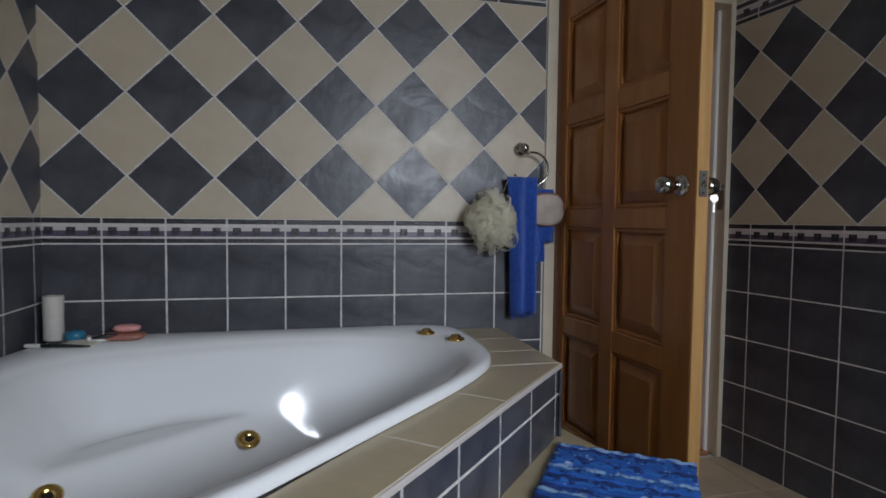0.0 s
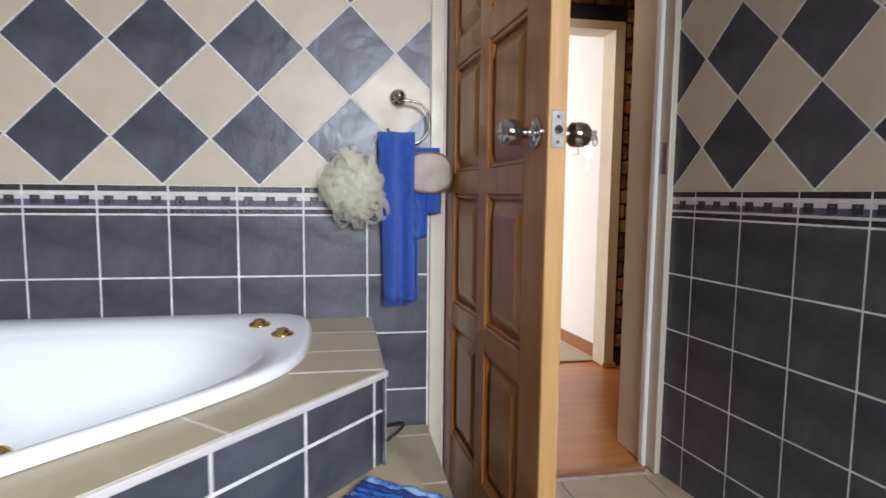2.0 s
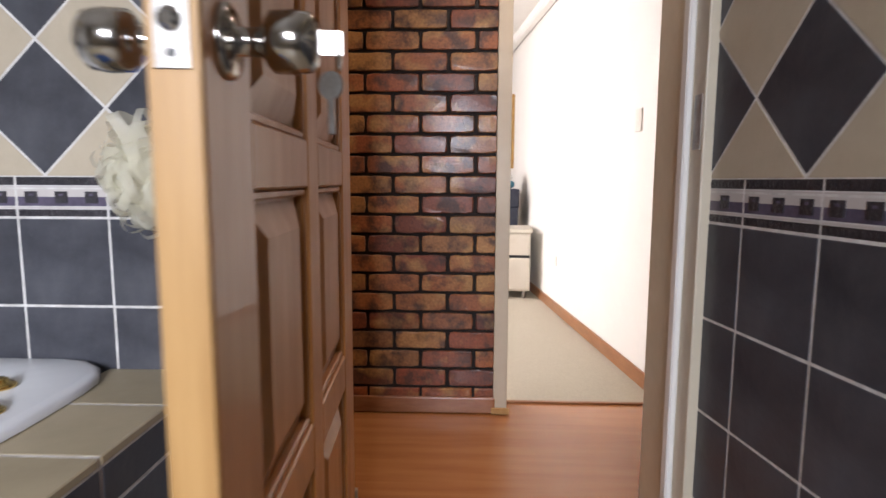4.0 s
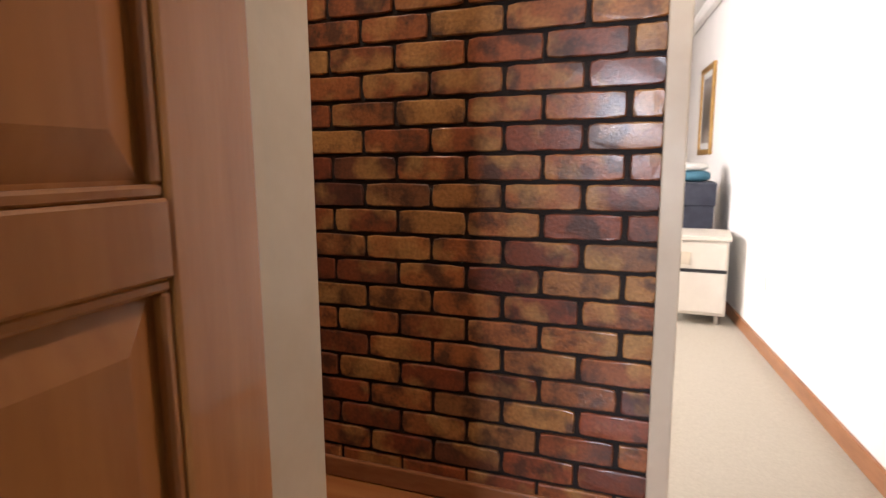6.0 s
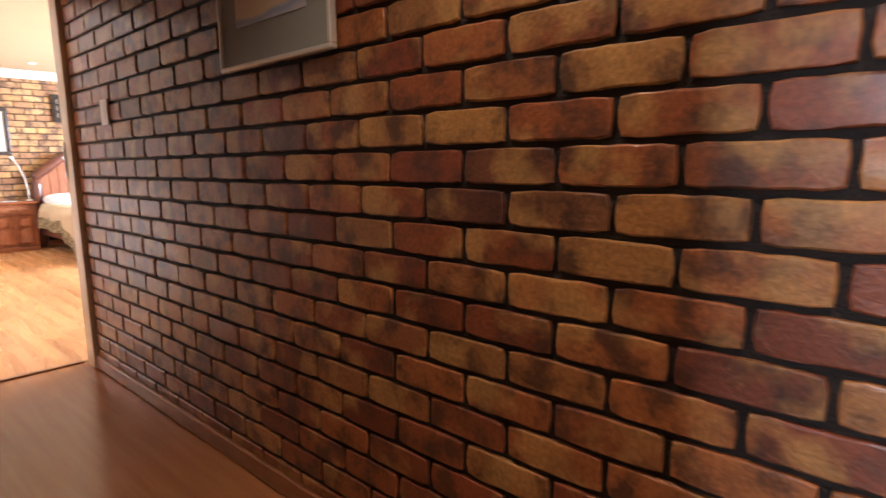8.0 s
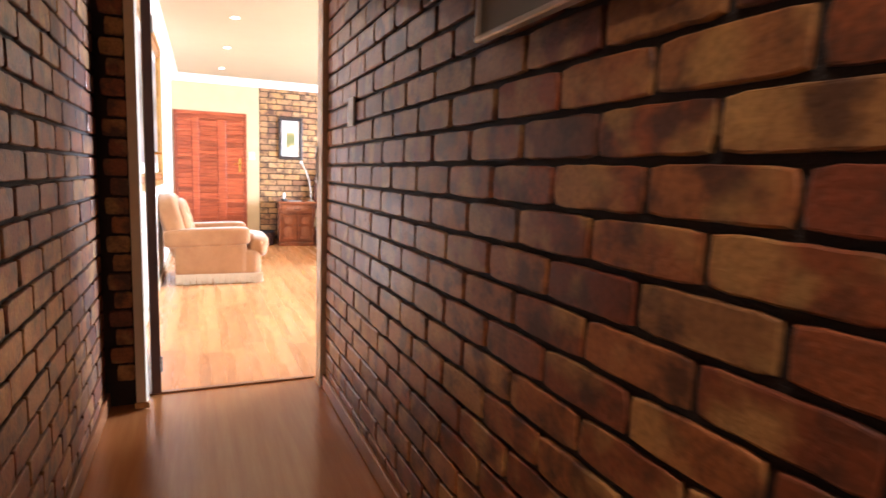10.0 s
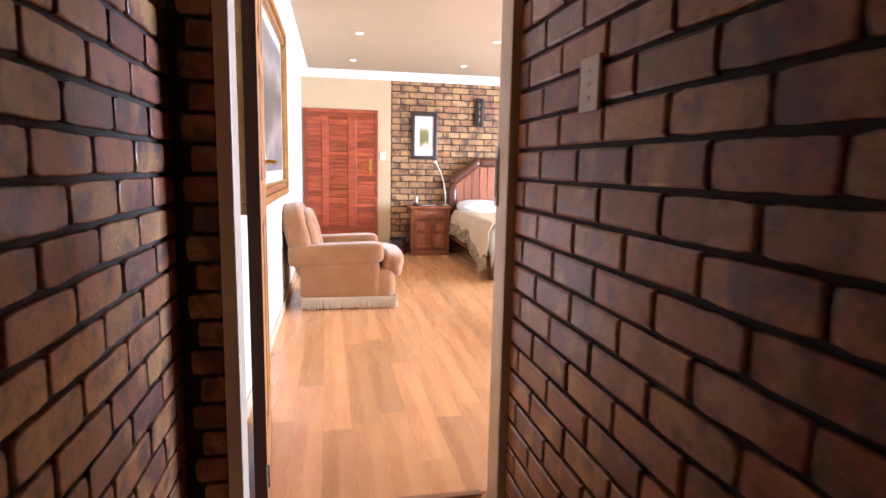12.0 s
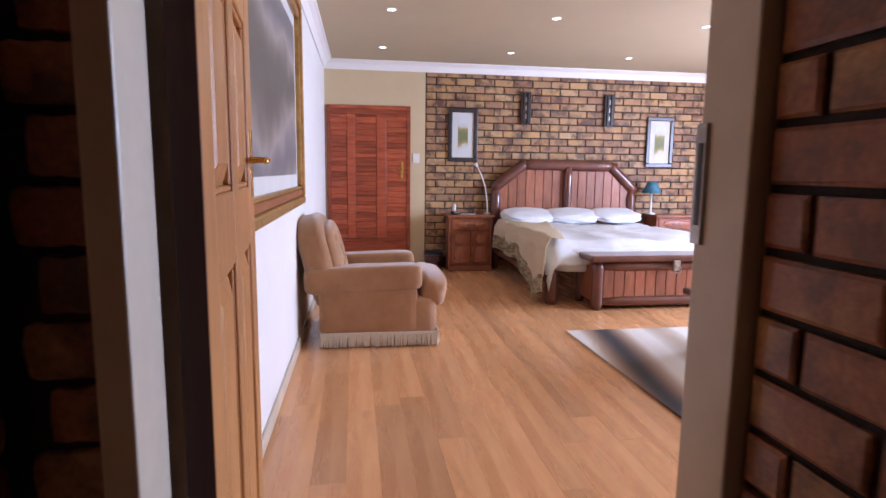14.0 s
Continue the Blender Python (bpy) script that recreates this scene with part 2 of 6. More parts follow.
M_BLACK = shader("black_plastic", (0.015, 0.015, 0.016), 0.4, var=(0.025, 0.025, 0.026), scale=20)
M_DARKBLUE = shader("near_black_frame", (0.022, 0.018, 0.020), 0.3, var=(0.04, 0.03, 0.03), scale=10)
M_WHITE_PL = shader("white_plastic", (0.72, 0.70, 0.65), 0.35, var=(0.69, 0.67, 0.62), scale=10)
M_CHAIR = shader("tan_velvet", (0.37, 0.185, 0.072), 0.9, var=(0.29, 0.135, 0.05), scale=5, bump=0.25, bump_scale=350, sheen=0.5)
M_FRINGE = shader("cream_fringe", (0.66, 0.58, 0.46), 0.9, var=(0.58, 0.50, 0.38), scale=50, rand=0.1)
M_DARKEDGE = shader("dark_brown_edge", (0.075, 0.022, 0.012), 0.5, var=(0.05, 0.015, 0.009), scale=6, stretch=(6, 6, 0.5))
M_SHEET = shader("white_bed_linen", (0.72, 0.72, 0.72), 0.85, var=(0.62, 0.64, 0.67), scale=6, bump=0.12, bump_scale=12)
M_THROW = shader("cream_crochet", (0.60, 0.48, 0.32), 0.95, var=(0.52, 0.41, 0.26), scale=40, bump=0.7, bump_scale=170)
M_LACE = shader("olive_crochet_border", (0.36, 0.29, 0.165), 0.95, var=(0.17, 0.125, 0.065), scale=16, detail=2, bump=0.8, bump_scale=130, stretch=(1, 1, 2.4), spread=(0.44, 0.56))
M_GILT = shader("gilt_frame", (0.50, 0.31, 0.10), 0.35, 0.5, var=(0.36, 0.20, 0.06), scale=14, bump=0.15, bump_scale=60)
M_MAT = shader("pale_mount", (0.62, 0.61, 0.57), 0.85, var=(0.58, 0.57, 0.53), scale=5)
M_MAT_GREY = shader("grey_green_mount", (0.30, 0.31, 0.27), 0.7, var=(0.275, 0.285, 0.25), scale=5)
M_SHADE = shader("teal_lampshade", (0.05, 0.17, 0.24), 0.7, var=(0.04, 0.14, 0.2), scale=20)
M_PALE_METAL = shader("silver_frame", (0.66, 0.64, 0.58), 0.35, 0.3, var=(0.58, 0.56, 0.5), scale=15)
M_BULB = shader("lit_downlight", (1, 1, 1), 0.5, emit=((1.0, 0.93, 0.8), 9.0))
M_PINK = shader("pink_soap", (0.70, 0.32, 0.30), 0.45, var=(0.62, 0.27, 0.25), scale=20)
M_DISH = shader("terracotta_dish", (0.38, 0.16, 0.11), 0.5, var=(0.30, 0.12, 0.085), scale=20)
M_TEAL = shader("teal_plastic", (0.03, 0.20, 0.32), 0.35, var=(0.03, 0.17, 0.27), scale=15)
M_ROLL = shader("white_paper_roll", (0.62, 0.58, 0.53), 0.9, var=(0.56, 0.52, 0.47), scale=20, bump=0.2, bump_scale=120)
M_IVORY = shader("ivory_laminate", (0.64, 0.59, 0.50), 0.5, var=(0.60, 0.55, 0.46), scale=6)
M_NAVY = shader("navy_black_cloth", (0.025, 0.028, 0.045), 0.8, var=(0.04, 0.045, 0.065), scale=14, bump=0.3, bump_scale=200)
M_GLASS = bpy.data.materials.new("window_glass")
M_GLASS.use_nodes = True
M_GLASS.node_tree.nodes["Principled BSDF"].inputs["Transmission Weight"].default_value = 1.0
M_GLASS.node_tree.nodes["Principled BSDF"].inputs["Roughness"].default_value = 0.02



def bands_shader(name, colors, scale, distortion, rough, kind="BANDS", direction="X", detail=2.0, bump=0.0, dscale=1.0):
    """Colours laid out along a wavy band pattern."""
    m = bpy.data.materials.new(name)
    m.use_nodes = True
    n, l = m.node_tree.nodes, m.node_tree.links
    p = n["Principled BSDF"]
    p.inputs["Roughness"].default_value = rough
    tc = n.new("ShaderNodeTexCoord")
    w = n.new("ShaderNodeTexWave")
    w.wave_type = kind
    if kind == "BANDS":
        w.bands_direction = direction
    w.inputs["Scale"].default_value = scale
    w.inputs["Distortion"].default_value = distortion
    w.inputs["Detail"].default_value = detail
    w.inputs["Detail Scale"].default_value = dscale
    l.new(tc.outputs["Object"], w.inputs["Vector"])
    cr = n.new("ShaderNodeValToRGB")
    e = cr.color_ramp.elements
    while len(e) < len(colors):
        e.new(0.5)
    for i, (at, c) in enumerate(colors):
        e[i].position, e[i].color = at, (*c, 1)
    l.new(w.outputs["Fac"], cr.inputs[0])
    l.new(cr.outputs[0], p.inputs["Base Color"])
    no = n.new("ShaderNodeTexNoise")
    no.inputs["Scale"].default_value = 240
    l.new(tc.outputs["Object"], no.inputs["Vector"])
    bn = n.new("ShaderNodeBump")
    bn.inputs["Strength"].default_value = bump
    bn.inputs["Distance"].default_value = 0.006
    l.new(no.outputs["Fac"], bn.inputs["Height"])
    l.new(bn.outputs[0], p.inputs["Normal"])
    return m


M_RUG = bands_shader("swirl_rug", ((0.0, (0.03, 0.025, 0.024)), (0.05, (0.14, 0.08, 0.05)), (0.2, (0.36, 0.25, 0.17)), (0.4, (0.64, 0.58, 0.51)), (0.8, (0.68, 0.63, 0.56)), (1.0, (0.42, 0.32, 0.23))), 0.34, 8.0, 0.95, "RINGS", bump=0.5, detail=0.6, dscale=0.5)
M_SEASCAPE = bands_shader("seascape_watercolour", ((0.0, (0.62, 0.52, 0.36)), (0.45, (0.70, 0.60, 0.40)), (0.6, (0.30, 0.38, 0.55)), (0.8, (0.55, 0.56, 0.62)), (1.0, (0.60, 0.62, 0.66))), 1.1, 3.0, 0.6, "BANDS", "Z", detail=4)
M_LANDSCAPE = bands_shader("hazy_landscape_print", ((0.0, (0.16, 0.17, 0.06)), (0.3, (0.34, 0.28, 0.10)), (0.5, (0.50, 0.47, 0.40)), (1.0, (0.58, 0.60, 0.62))), 0.9, 4.0, 0.6, "BANDS", "Z", detail=5, dscale=3)
M_OIL = bands_shader("grey_mountain_oil_painting", ((0.0, (0.10, 0.09, 0.075)), (0.35, (0.22, 0.19, 0.16)), (0.6, (0.30, 0.27, 0.25)), (1.0, (0.16, 0.15, 0.15))), 0.5, 7.0, 0.45, "BANDS", "Z", detail=8, dscale=1.3)

# ---- building blocks ----


def part(name, bm, material, parent=None, label="", smooth=False, m=None):
    """Links a bmesh as one mesh object under a thing or a part."""
    bmesh.ops.recalc_face_normals(bm, faces=bm.faces)
    me = bpy.data.meshes.new(name)
    bm.to_mesh(me)
    bm.free()
    for mat in material if isinstance(material, (list, tuple)) else (material,):
        me.materials.append(mat)
    if smooth:
        me.polygons.foreach_set("use_smooth", [True] * len(me.polygons))
    ob = new(name, me)
    if parent:
        ob.parent = parent
    if m is not None:
        ob.matrix_basis = m
    if label:
        ob["label"] = label
    return ob


def thing(name, m, label, category, group="", kind=""):
    ob = new(name)
    ob.empty_display_size = 0.1
    ob.matrix_basis = m
    return tagged(ob, label, category, group, kind)


def box(lo, hi, bevel=0.0, seg=1, bm=None, slot=0):
    bm = bm or bmesh.new()
    v = [bm.verts.new((x, y, z)) for x in (lo[0], hi[0]) for y in (lo[1], hi[1]) for z in (lo[2], hi[2])]
    fs = [bm.faces.new([v[i] for i in q]) for q in ((0, 1, 3, 2), (4, 6, 7, 5), (0, 4, 5, 1), (2, 3, 7, 6), (0, 2, 6, 4), (1, 5, 7, 3))]
    for f in fs:
        f.material_index = slot
    if bevel:
        bmesh.ops.bevel(bm, geom=list({e for f in fs for e in f.edges}), offset=bevel, segments=seg, affect="EDGES", profile=0.5)
    return bm


def prism(pts, z0, z1, bevel=0.0, bm=None, seg=1):
    """A plan outline raised between two heights."""
    bm = bm or bmesh.new()
    a = [bm.verts.new((x, y, z0)) for x, y in pts]
    b = [bm.verts.new((x, y, z1)) for x, y in pts]
    n = len(pts)
    fs = [bm.faces.new(a[::-1]), bm.faces.new(b)] + [bm.faces.new((a[i], a[(i + 1) % n], b[(i + 1) % n], b[i])) for i in range(n)]
    if bevel:
        bmesh.ops.bevel(bm, geom=list({e for f in fs for e in f.edges}), offset=bevel, segments=seg, affect="EDGES")
    return bm


def tube(points, radii, seg=12, bm=None, caps=True):
    """A round bar along points, with a radius at each."""
    bm = bm or bmesh.new()
    pts = [Vector(p) for p in points]
    if not isinstance(radii, (list, tuple)):
        radii = [radii] * len(pts)
    rings, up = [], None
    for i, p in enumerate(pts):
        d = (pts[min(i + 1, len(pts) - 1)] - pts[max(i - 1, 0)]).normalized()
        if up is None:
            up = d.orthogonal().normalized()
        up = (up - d * up.dot(d)).normalized()
        s = d.cross(up)
        rings.append([bm.verts.new(p + (up * math.cos(a) + s * math.sin(a)) * radii[i]) for a in (2 * math.pi * k / seg for k in range(seg))])
    for r, q in zip(rings, rings[1:]):
        for k in range(seg):
            bm.faces.new((r[k], r[(k + 1) % seg], q[(k + 1) % seg], q[k]))
    if caps:
        bm.faces.new(rings[0][::-1])
        bm.faces.new(rings[-1])
    return bm


def lathe(profile, seg=24, bm=None, axis="z", at=(0, 0, 0)):
    """A profile of (radius, height) turned round an axis."""
    bm = bm or bmesh.new()
    at = Vector(at)

    def place(r, h, a):
        c, s = r * math.cos(a), r * math.sin(a)
        return at + Vector({"z": (c, s, h), "x": (h, c, s), "y": (s, h, c)}[axis])
    rings = [[bm.verts.new(place(max(r, 1e-4), h, 2 * math.pi * k / seg)) for k in range(seg)] for r, h in profile]
    for r, q in zip(rings, rings[1:]):
        for k in range(seg):
            bm.faces.new((r[k], r[(k + 1) % seg], q[(k + 1) % seg], q[k]))
    bm.faces.new(rings[0][::-1])
    bm.faces.new(rings[-1])
    return bm


def soft_box(size, power=4.0, n=14, lump=0.0, seed=0, at=(0, 0, 0), m=None):
    """A padded block: a superellipsoid with gentle lumps."""
    bm = bmesh.new()
    bmesh.ops.create_cube(bm, size=2.0)
    bmesh.ops.subdivide_edges(bm, edges=bm.edges[:], cuts=n, use_grid_fill=True)
    for v in bm.verts:
        c = v.co
        k = (abs(c.x) ** power + abs(c.y) ** power + abs(c.z) ** power) ** (1 / power)
        p = c / k
        if lump:
            p *= 1 + lump * noise.noise(p * 2.3 + Vector((seed, 0, 0)))
        v.co = Vector((p.x * size[0] / 2, p.y * size[1] / 2, p.z * size[2] / 2))
        if m is not None:
            v.co = m @ v.co
        v.co += Vector(at)
    return bm


def log_bm(p, q, r, seed=0, seg=14, n=9, bm=None):
    """A peeled log: a round bar of uneven girth."""
    p, q = Vector(p), Vector(q)
    pts = [p.lerp(q, i / (n - 1)) for i in range(n)]
    rad = [r * (1 + 0.09 * noise.noise(Vector((i * 0.7, seed * 3.1, 0))) - (0.25 if i in (0, n - 1) else 0)) for i in range(n)]
    return tube(pts, rad, seg, bm)


def settle(ob, old, at, size=1.0, turn=0.0):
    """Moves a thing so that the point old comes to lie at another, sized and turned about it."""
    ob.matrix_basis = Matrix.Translation((*at, 0)) @ Matrix.Rotation(radians(turn), 4, "Z") @ Matrix.Scale(size, 4) @ Matrix.Translation((-old[0], -old[1], 0)) @ ob.matrix_basis
    return ob


# ---- structure ----


def wall(name, lo, hi, material, label, category="wall"):
    return tagged(part(name, box(lo, hi), material), label, category, kind="structure")


ZT = 2.42
# bathroom shell: backing of grout behind the tiles
W_BACK = wall("wall_bathroom_back", (-2.95, 0.0012, 0), (-0.88, 0.262, ZT), M_GROUT, "bathroom wall with slate and beige diamond tiles")
wall("wall_bathroom_over_door", (-0.88, 0.009, 2.085), (-0.002, 0.262, ZT), M_WHITE_WALL, "painted wall over the bathroom door")
wall("wall_bathroom_door_side", (0.0012, 0.009, 0), (0.2, 0.262, ZT), M_PLASTER, "plastered end of the wall beside the bathroom door")
RIGHT = pose(-0.008, 0.0, 0, 0, 0, 7.3)  # the side wall runs out of square
W_RIGHT = wall("wall_bathroom_right", (0.0012, -3.5, 0), (0.2, 0.005, ZT), M_GROUT, "bathroom side wall with slate and beige tiles")
W_RIGHT.matrix_basis = RIGHT
W_LEFT = wall("wall_bathroom_left", (-2.95, -3.4, 0), (-2.7312, 0.0012, ZT), M_GROUT, "bathroom wall with slate and beige tiles beside the tub")
for lo, hi in (((-2.739, -3.4, 0), (0.5, -3.25, 1.25)), ((-2.739, -3.4, 2.2), (0.5, -3.25, ZT)), ((-2.739, -3.4, 1.25), (-1.25, -3.25, 2.2)), ((-0.25, -3.4, 1.25), (0.5, -3.25, 2.2))):
    wall("wall_bathroom_window", lo, hi, M_TILE_BEIGE, "beige tiled bathroom wall with the window")
FLOOR_BATH = tagged(part("floor_bathroom", box((-2.95, -3.4, -0.1), (0.5, 0.045, -0.006)), M_GROUT), "bathroom floor of sand-coloured tiles", "floor", kind="structure")
tagged(part("ceiling_bathroom", box((-2.95, -3.4, ZT), (0.6, 0.262, ZT + 0.1)), M_WHITE_WALL), "white bathroom ceiling", "ceiling", kind="structure")


def window(name, m, w, h, label):
    """A painted casement with two panes; local x along the wall, y through it."""
    ob = thing(name, m, label, "window", kind="structure")
    for x0, x1, z0, z1 in ((-w / 2, w / 2, 0, 0.05), (-w / 2, w / 2, h - 0.05, h), (-w / 2, -w / 2 + 0.05, 0.05, h - 0.05), (w / 2 - 0.05, w / 2, 0.05, h - 0.05), (-0.025, 0.025, 0.05, h - 0.05)):
        part("window_frame", box((x0, -0.03, z0), (x1, 0.03, z1), 0.004), M_FRAME, ob)
    for x0, x1 in ((-w / 2 + 0.05, -0.025), (0.025, w / 2 - 0.05)):
        pane = part("pane", box((x0, -0.003, 0.05), (x1, 0.003, h - 0.05)), M_GLASS, ob)
        pane.visible_shadow = False
    return ob


window("window_bathroom", pose(-0.75, -3.35, 1.25), 1.0, 0.95, "white framed bathroom window with two panes")

# hall between the rooms
HX0 = -4.24
YR = 1.30
W_HALL = wall("wall_hall_north", (HX0 + 0.05, YR + 0.012, 0), (-0.367, YR + 0.135, ZT), M_MORTAR, "varnished face-brick hall wall with dark joints")
W_LINTEL = wall("wall_hall_lintel", (-0.367, YR + 0.012, 2.06), (0.45, YR + 0.135, ZT), M_MORTAR, "face brick above the carpeted room's opening")
W_HALL_E = wall("wall_hall_east", (0.45, YR + 0.012, 0), (1.3, YR + 0.135, ZT), M_MORTAR, "face brick beside the carpeted room's opening")
wall("wall_hall_end", (1.3, 0.2, 0), (1.42, YR + 0.135, ZT), M_PLASTER, "cream plaster wall closing the hall")
wall("wall_hall_south_east", (0.2, 0.1, 0), (1.3, 0.262, ZT), M_PLASTER, "cream plaster hall wall")
W_HALL_S1 = wall("wall_hall_south", (-2.2, 0.262, 0), (-0.905, 0.268, ZT), M_MORTAR, "varnished brick hall wall beside the bathroom door")
YL = 0.28
W_HALL_S2 = wall("wall_hall_south_west", (HX0, 0.1, 0), (-2.2, YL - 0.012, ZT), M_MORTAR, "varnished brick hall wall near the bedroom door")
tagged(part("floor_hall", box((HX0 - 0.14, 0.045, -0.1), (1.42, YR + 0.14, -0.004)), M_LAM_HALL), "orange-brown laminate hall floor", "floor", kind="structure")
tagged(part("ceiling_hall", box((HX0 - 0.14, 0.262, ZT), (1.42, YR + 0.14, ZT + 0.1)), M_CEIL), "cream hall ceiling", "ceiling", kind="structure")

# bedroom
BX0, BX1, BY0, BY1 = -10.52, -4.38, 0.385, 6.4
ZB = 2.48
ASKEW = -0.7  # the white wall stands a little out of square
W_END_L = wall("wall_bedroom_door_south", (BX1, YL - 0.2, 0), (HX0 - 0.012, 0.415, ZB), M_MORTAR, "brick return beside the bedroom door frame")
wall("wall_bedroom_over_door", (BX1, 0.415, 2.07), (HX0, YR + 0.04, ZB), M_PLASTER, "cream wall over the bedroom doorway")
wall("wall_bedroom_east", (BX1, YR + 0.04, 0), (HX0, BY1, ZB), M_PLASTER, "cream bedroom wall beside the doorway")
settle(wall("wall_bedroom_south", (BX0, BY0 - 0.15, 0), (BX1 + 0.05, BY0, ZB), M_WHITE_WALL, "white painted bedroom wall"), (BX0, BY0), (BX0, BY0), turn=ASKEW)
wall("wall_bedroom_west_plaster", (BX0 - 0.2, BY0 - 0.3, 0), (BX0, 1.59, ZB), M_PLASTER, "cream plaster bedroom wall round the red door")
W_BED = wall("wall_bedroom_west_brick", (BX0 - 0.2, 1.59, 0), (BX0 - 0.012, BY1 + 0.15, ZB), M_MORTAR, "light face-brick wall behind the bed")
for lo, hi in (((BX0, BY1, 0), (BX1 + 0.14, BY1 + 0.15, 0.7)), ((BX0, BY1, 2.15), (BX1 + 0.14, BY1 + 0.15, ZB)), ((BX0, BY1, 0.7), (-8.6, BY1 + 0.15, 2.15)), ((-5.8, BY1, 0.7), (BX1 + 0.14, BY1 + 0.15, 2.15))):
    wall("wall_bedroom_window", lo, hi, M_PLASTER, "cream bedroom wall with the window")
window("window_bedroom", pose(-7.2, BY1 + 0.1, 0.7), 2.8, 1.45, "wide framed bedroom window")
FLOOR_BED = tagged(part("floor_bedroom", box((BX0, 0.1, -0.1), (BX1, BY1 + 0.15, -0.0015)), M_LAM), "beech laminate bedroom floor in long boards", "floor", kind="structure")
tagged(part("ceiling_bedroom", box((BX0 - 0.2, 0.05, ZB), (HX0, BY1 + 0.15, ZB + 0.1)), M_CEIL), "cream bedroom ceiling", "ceiling", kind="structure")


def cornice(name, p, q, inward):
    """A coved ceiling moulding between two plan points."""
    p, q, n = Vector((*p, 0)), Vector((*q, 0)), Vector((*inward, 0))
    prof = [(0, -0.105), (0.012, -0.105), (0.018, -0.085), (0.04, -0.045), (0.075, -0.02), (0.095, -0.014), (0.095, 0)]
    bm = bmesh.new()
    rows = [[bm.verts.new(e + n * a + Vector((0, 0, ZB - 0.001 + b))) for a, b in prof + [(0, 0)]] for e in (p, q)]
    k = len(rows[0])
    for i in range(k):
        bm.faces.new((rows[0][i], rows[0][(i + 1) % k], rows[1][(i + 1) % k], rows[1][i]))
    bm.faces.new(rows[0])
    bm.faces.new(rows[1][::-1])
    return tagged(part(name, bm, M_CORNICE), "white coved cornice under the bedroom ceiling", "cornice", kind="structure")


cornice("cornice_west", (BX0 + 0.001, BY0), (BX0 + 0.001, BY1), (1, 0))
settle(cornice("cornice_south", (BX0 + 0.096, BY0 + 0.001), (BX1, BY0 + 0.001), (0, 1)), (BX0, BY0), (BX0, BY0), turn=ASKEW)


def skirting(name, lo, hi, material=M_SKIRT):
    return tagged(part(name, box(lo, hi, 0.006, 2), material), "stained wooden skirting board", "skirting", kind="structure")


skirting("baseboard_hall_north", (HX0 + 0.05, YR - 0.016, 0), (-0.37, YR + 0.002, 0.075))
skirting("baseboard_hall_south", (HX0, YL - 0.002, 0), (-2.2, YL + 0.016, 0.075))
settle(skirting("baseboard_bedroom_south", (-10.48, BY0, 0), (-4.40, BY0 + 0.016, 0.075), M_FRAME), (BX0, BY0), (BX0, BY0), turn=ASKEW)
skirting("baseboard_bedroom_west", (BX0, 1.6, 0), (BX0 + 0.016, BY1, 0.075))

# carpeted room beyond the hall; its long wall runs a little askew
RA, RB = Vector((0.445, YR + 0.135, 0)), Vector((-0.25, 8.4, 0))
RD = (RB - RA).normalized()
RN = Vector((RD.y, -RD.x, 0))
pts = [RA.xy, RB.xy, (RB + RN * 0.15).xy, (RA + RN * 0.15).xy]
tagged(part("wall_room_east", prism(pts, 0, 2.6), M_WHITE_WALL), "white wall of the carpeted room", "wall", kind="structure")
tagged(part("baseboard_room", prism([RA.xy, RB.xy, (RB - RN * 0.018).xy, (RA - RN * 0.018).xy], 0, 0.085, 0.004), M_SKIRT), "brown skirting of the carpeted room", "skirting", kind="structure")
wall("wall_room_far", (-3.0, 8.0, 0), (0.2, 8.15, 2.6), M_BRICK_ISLE, "far brick wall of the carpeted room")
W_FAR = wall("wall_room_far_face", (-1.6, 7.975, 0), (0.02, 7.99, 2.5), M_MORTAR, "brick face at the far end of the carpeted room")
for lo, hi in (((-3.2, YR + 0.135, 0), (-3.05, 8.15, 0.85)), ((-3.2, YR + 0.135, 2.15), (-3.05, 8.15, 2.6)), ((-3.2, YR + 0.135, 0.85), (-3.05, 2.4, 2.15)), ((-3.2, 4.2, 0.85), (-3.05, 8.15, 2.15))):
    wall("wall_room_west", lo, hi, M_WHITE_WALL, "white wall with the carpeted room's window")
window("window_room", pose(-3.12, 3.3, 0.85, 0, 0, 90), 1.8, 1.3, "white framed window of the carpeted room")
wall("wall_room_south", (-3.2, YR + 0.135, 0), (-0.367, YR + 0.15, 2.6), M_WHITE_WALL, "white inner face of the hall wall")
tagged(part("floor_room", box((-3.2, YR + 0.14, -0.1), (0.75, 8.15, 0.004)), M_CARPET), "cream carpet with short pile", "carpet", kind="structure")
tagged(part("ceiling_room", box((-3.2, YR + 0.135, 2.6), (0.75, 8.15, 2.7)), M_WHITE_WALL), "white ceiling of the carpeted room", "ceiling", kind="structure")
tagged(part("cornice_room", prism([RA.xy, RB.xy, (RB - RN * 0.09).xy, (RA - RN * 0.09).xy], 2.5, 2.6, 0.02), M_CORNICE), "white cornice", "cornice", kind="structure")


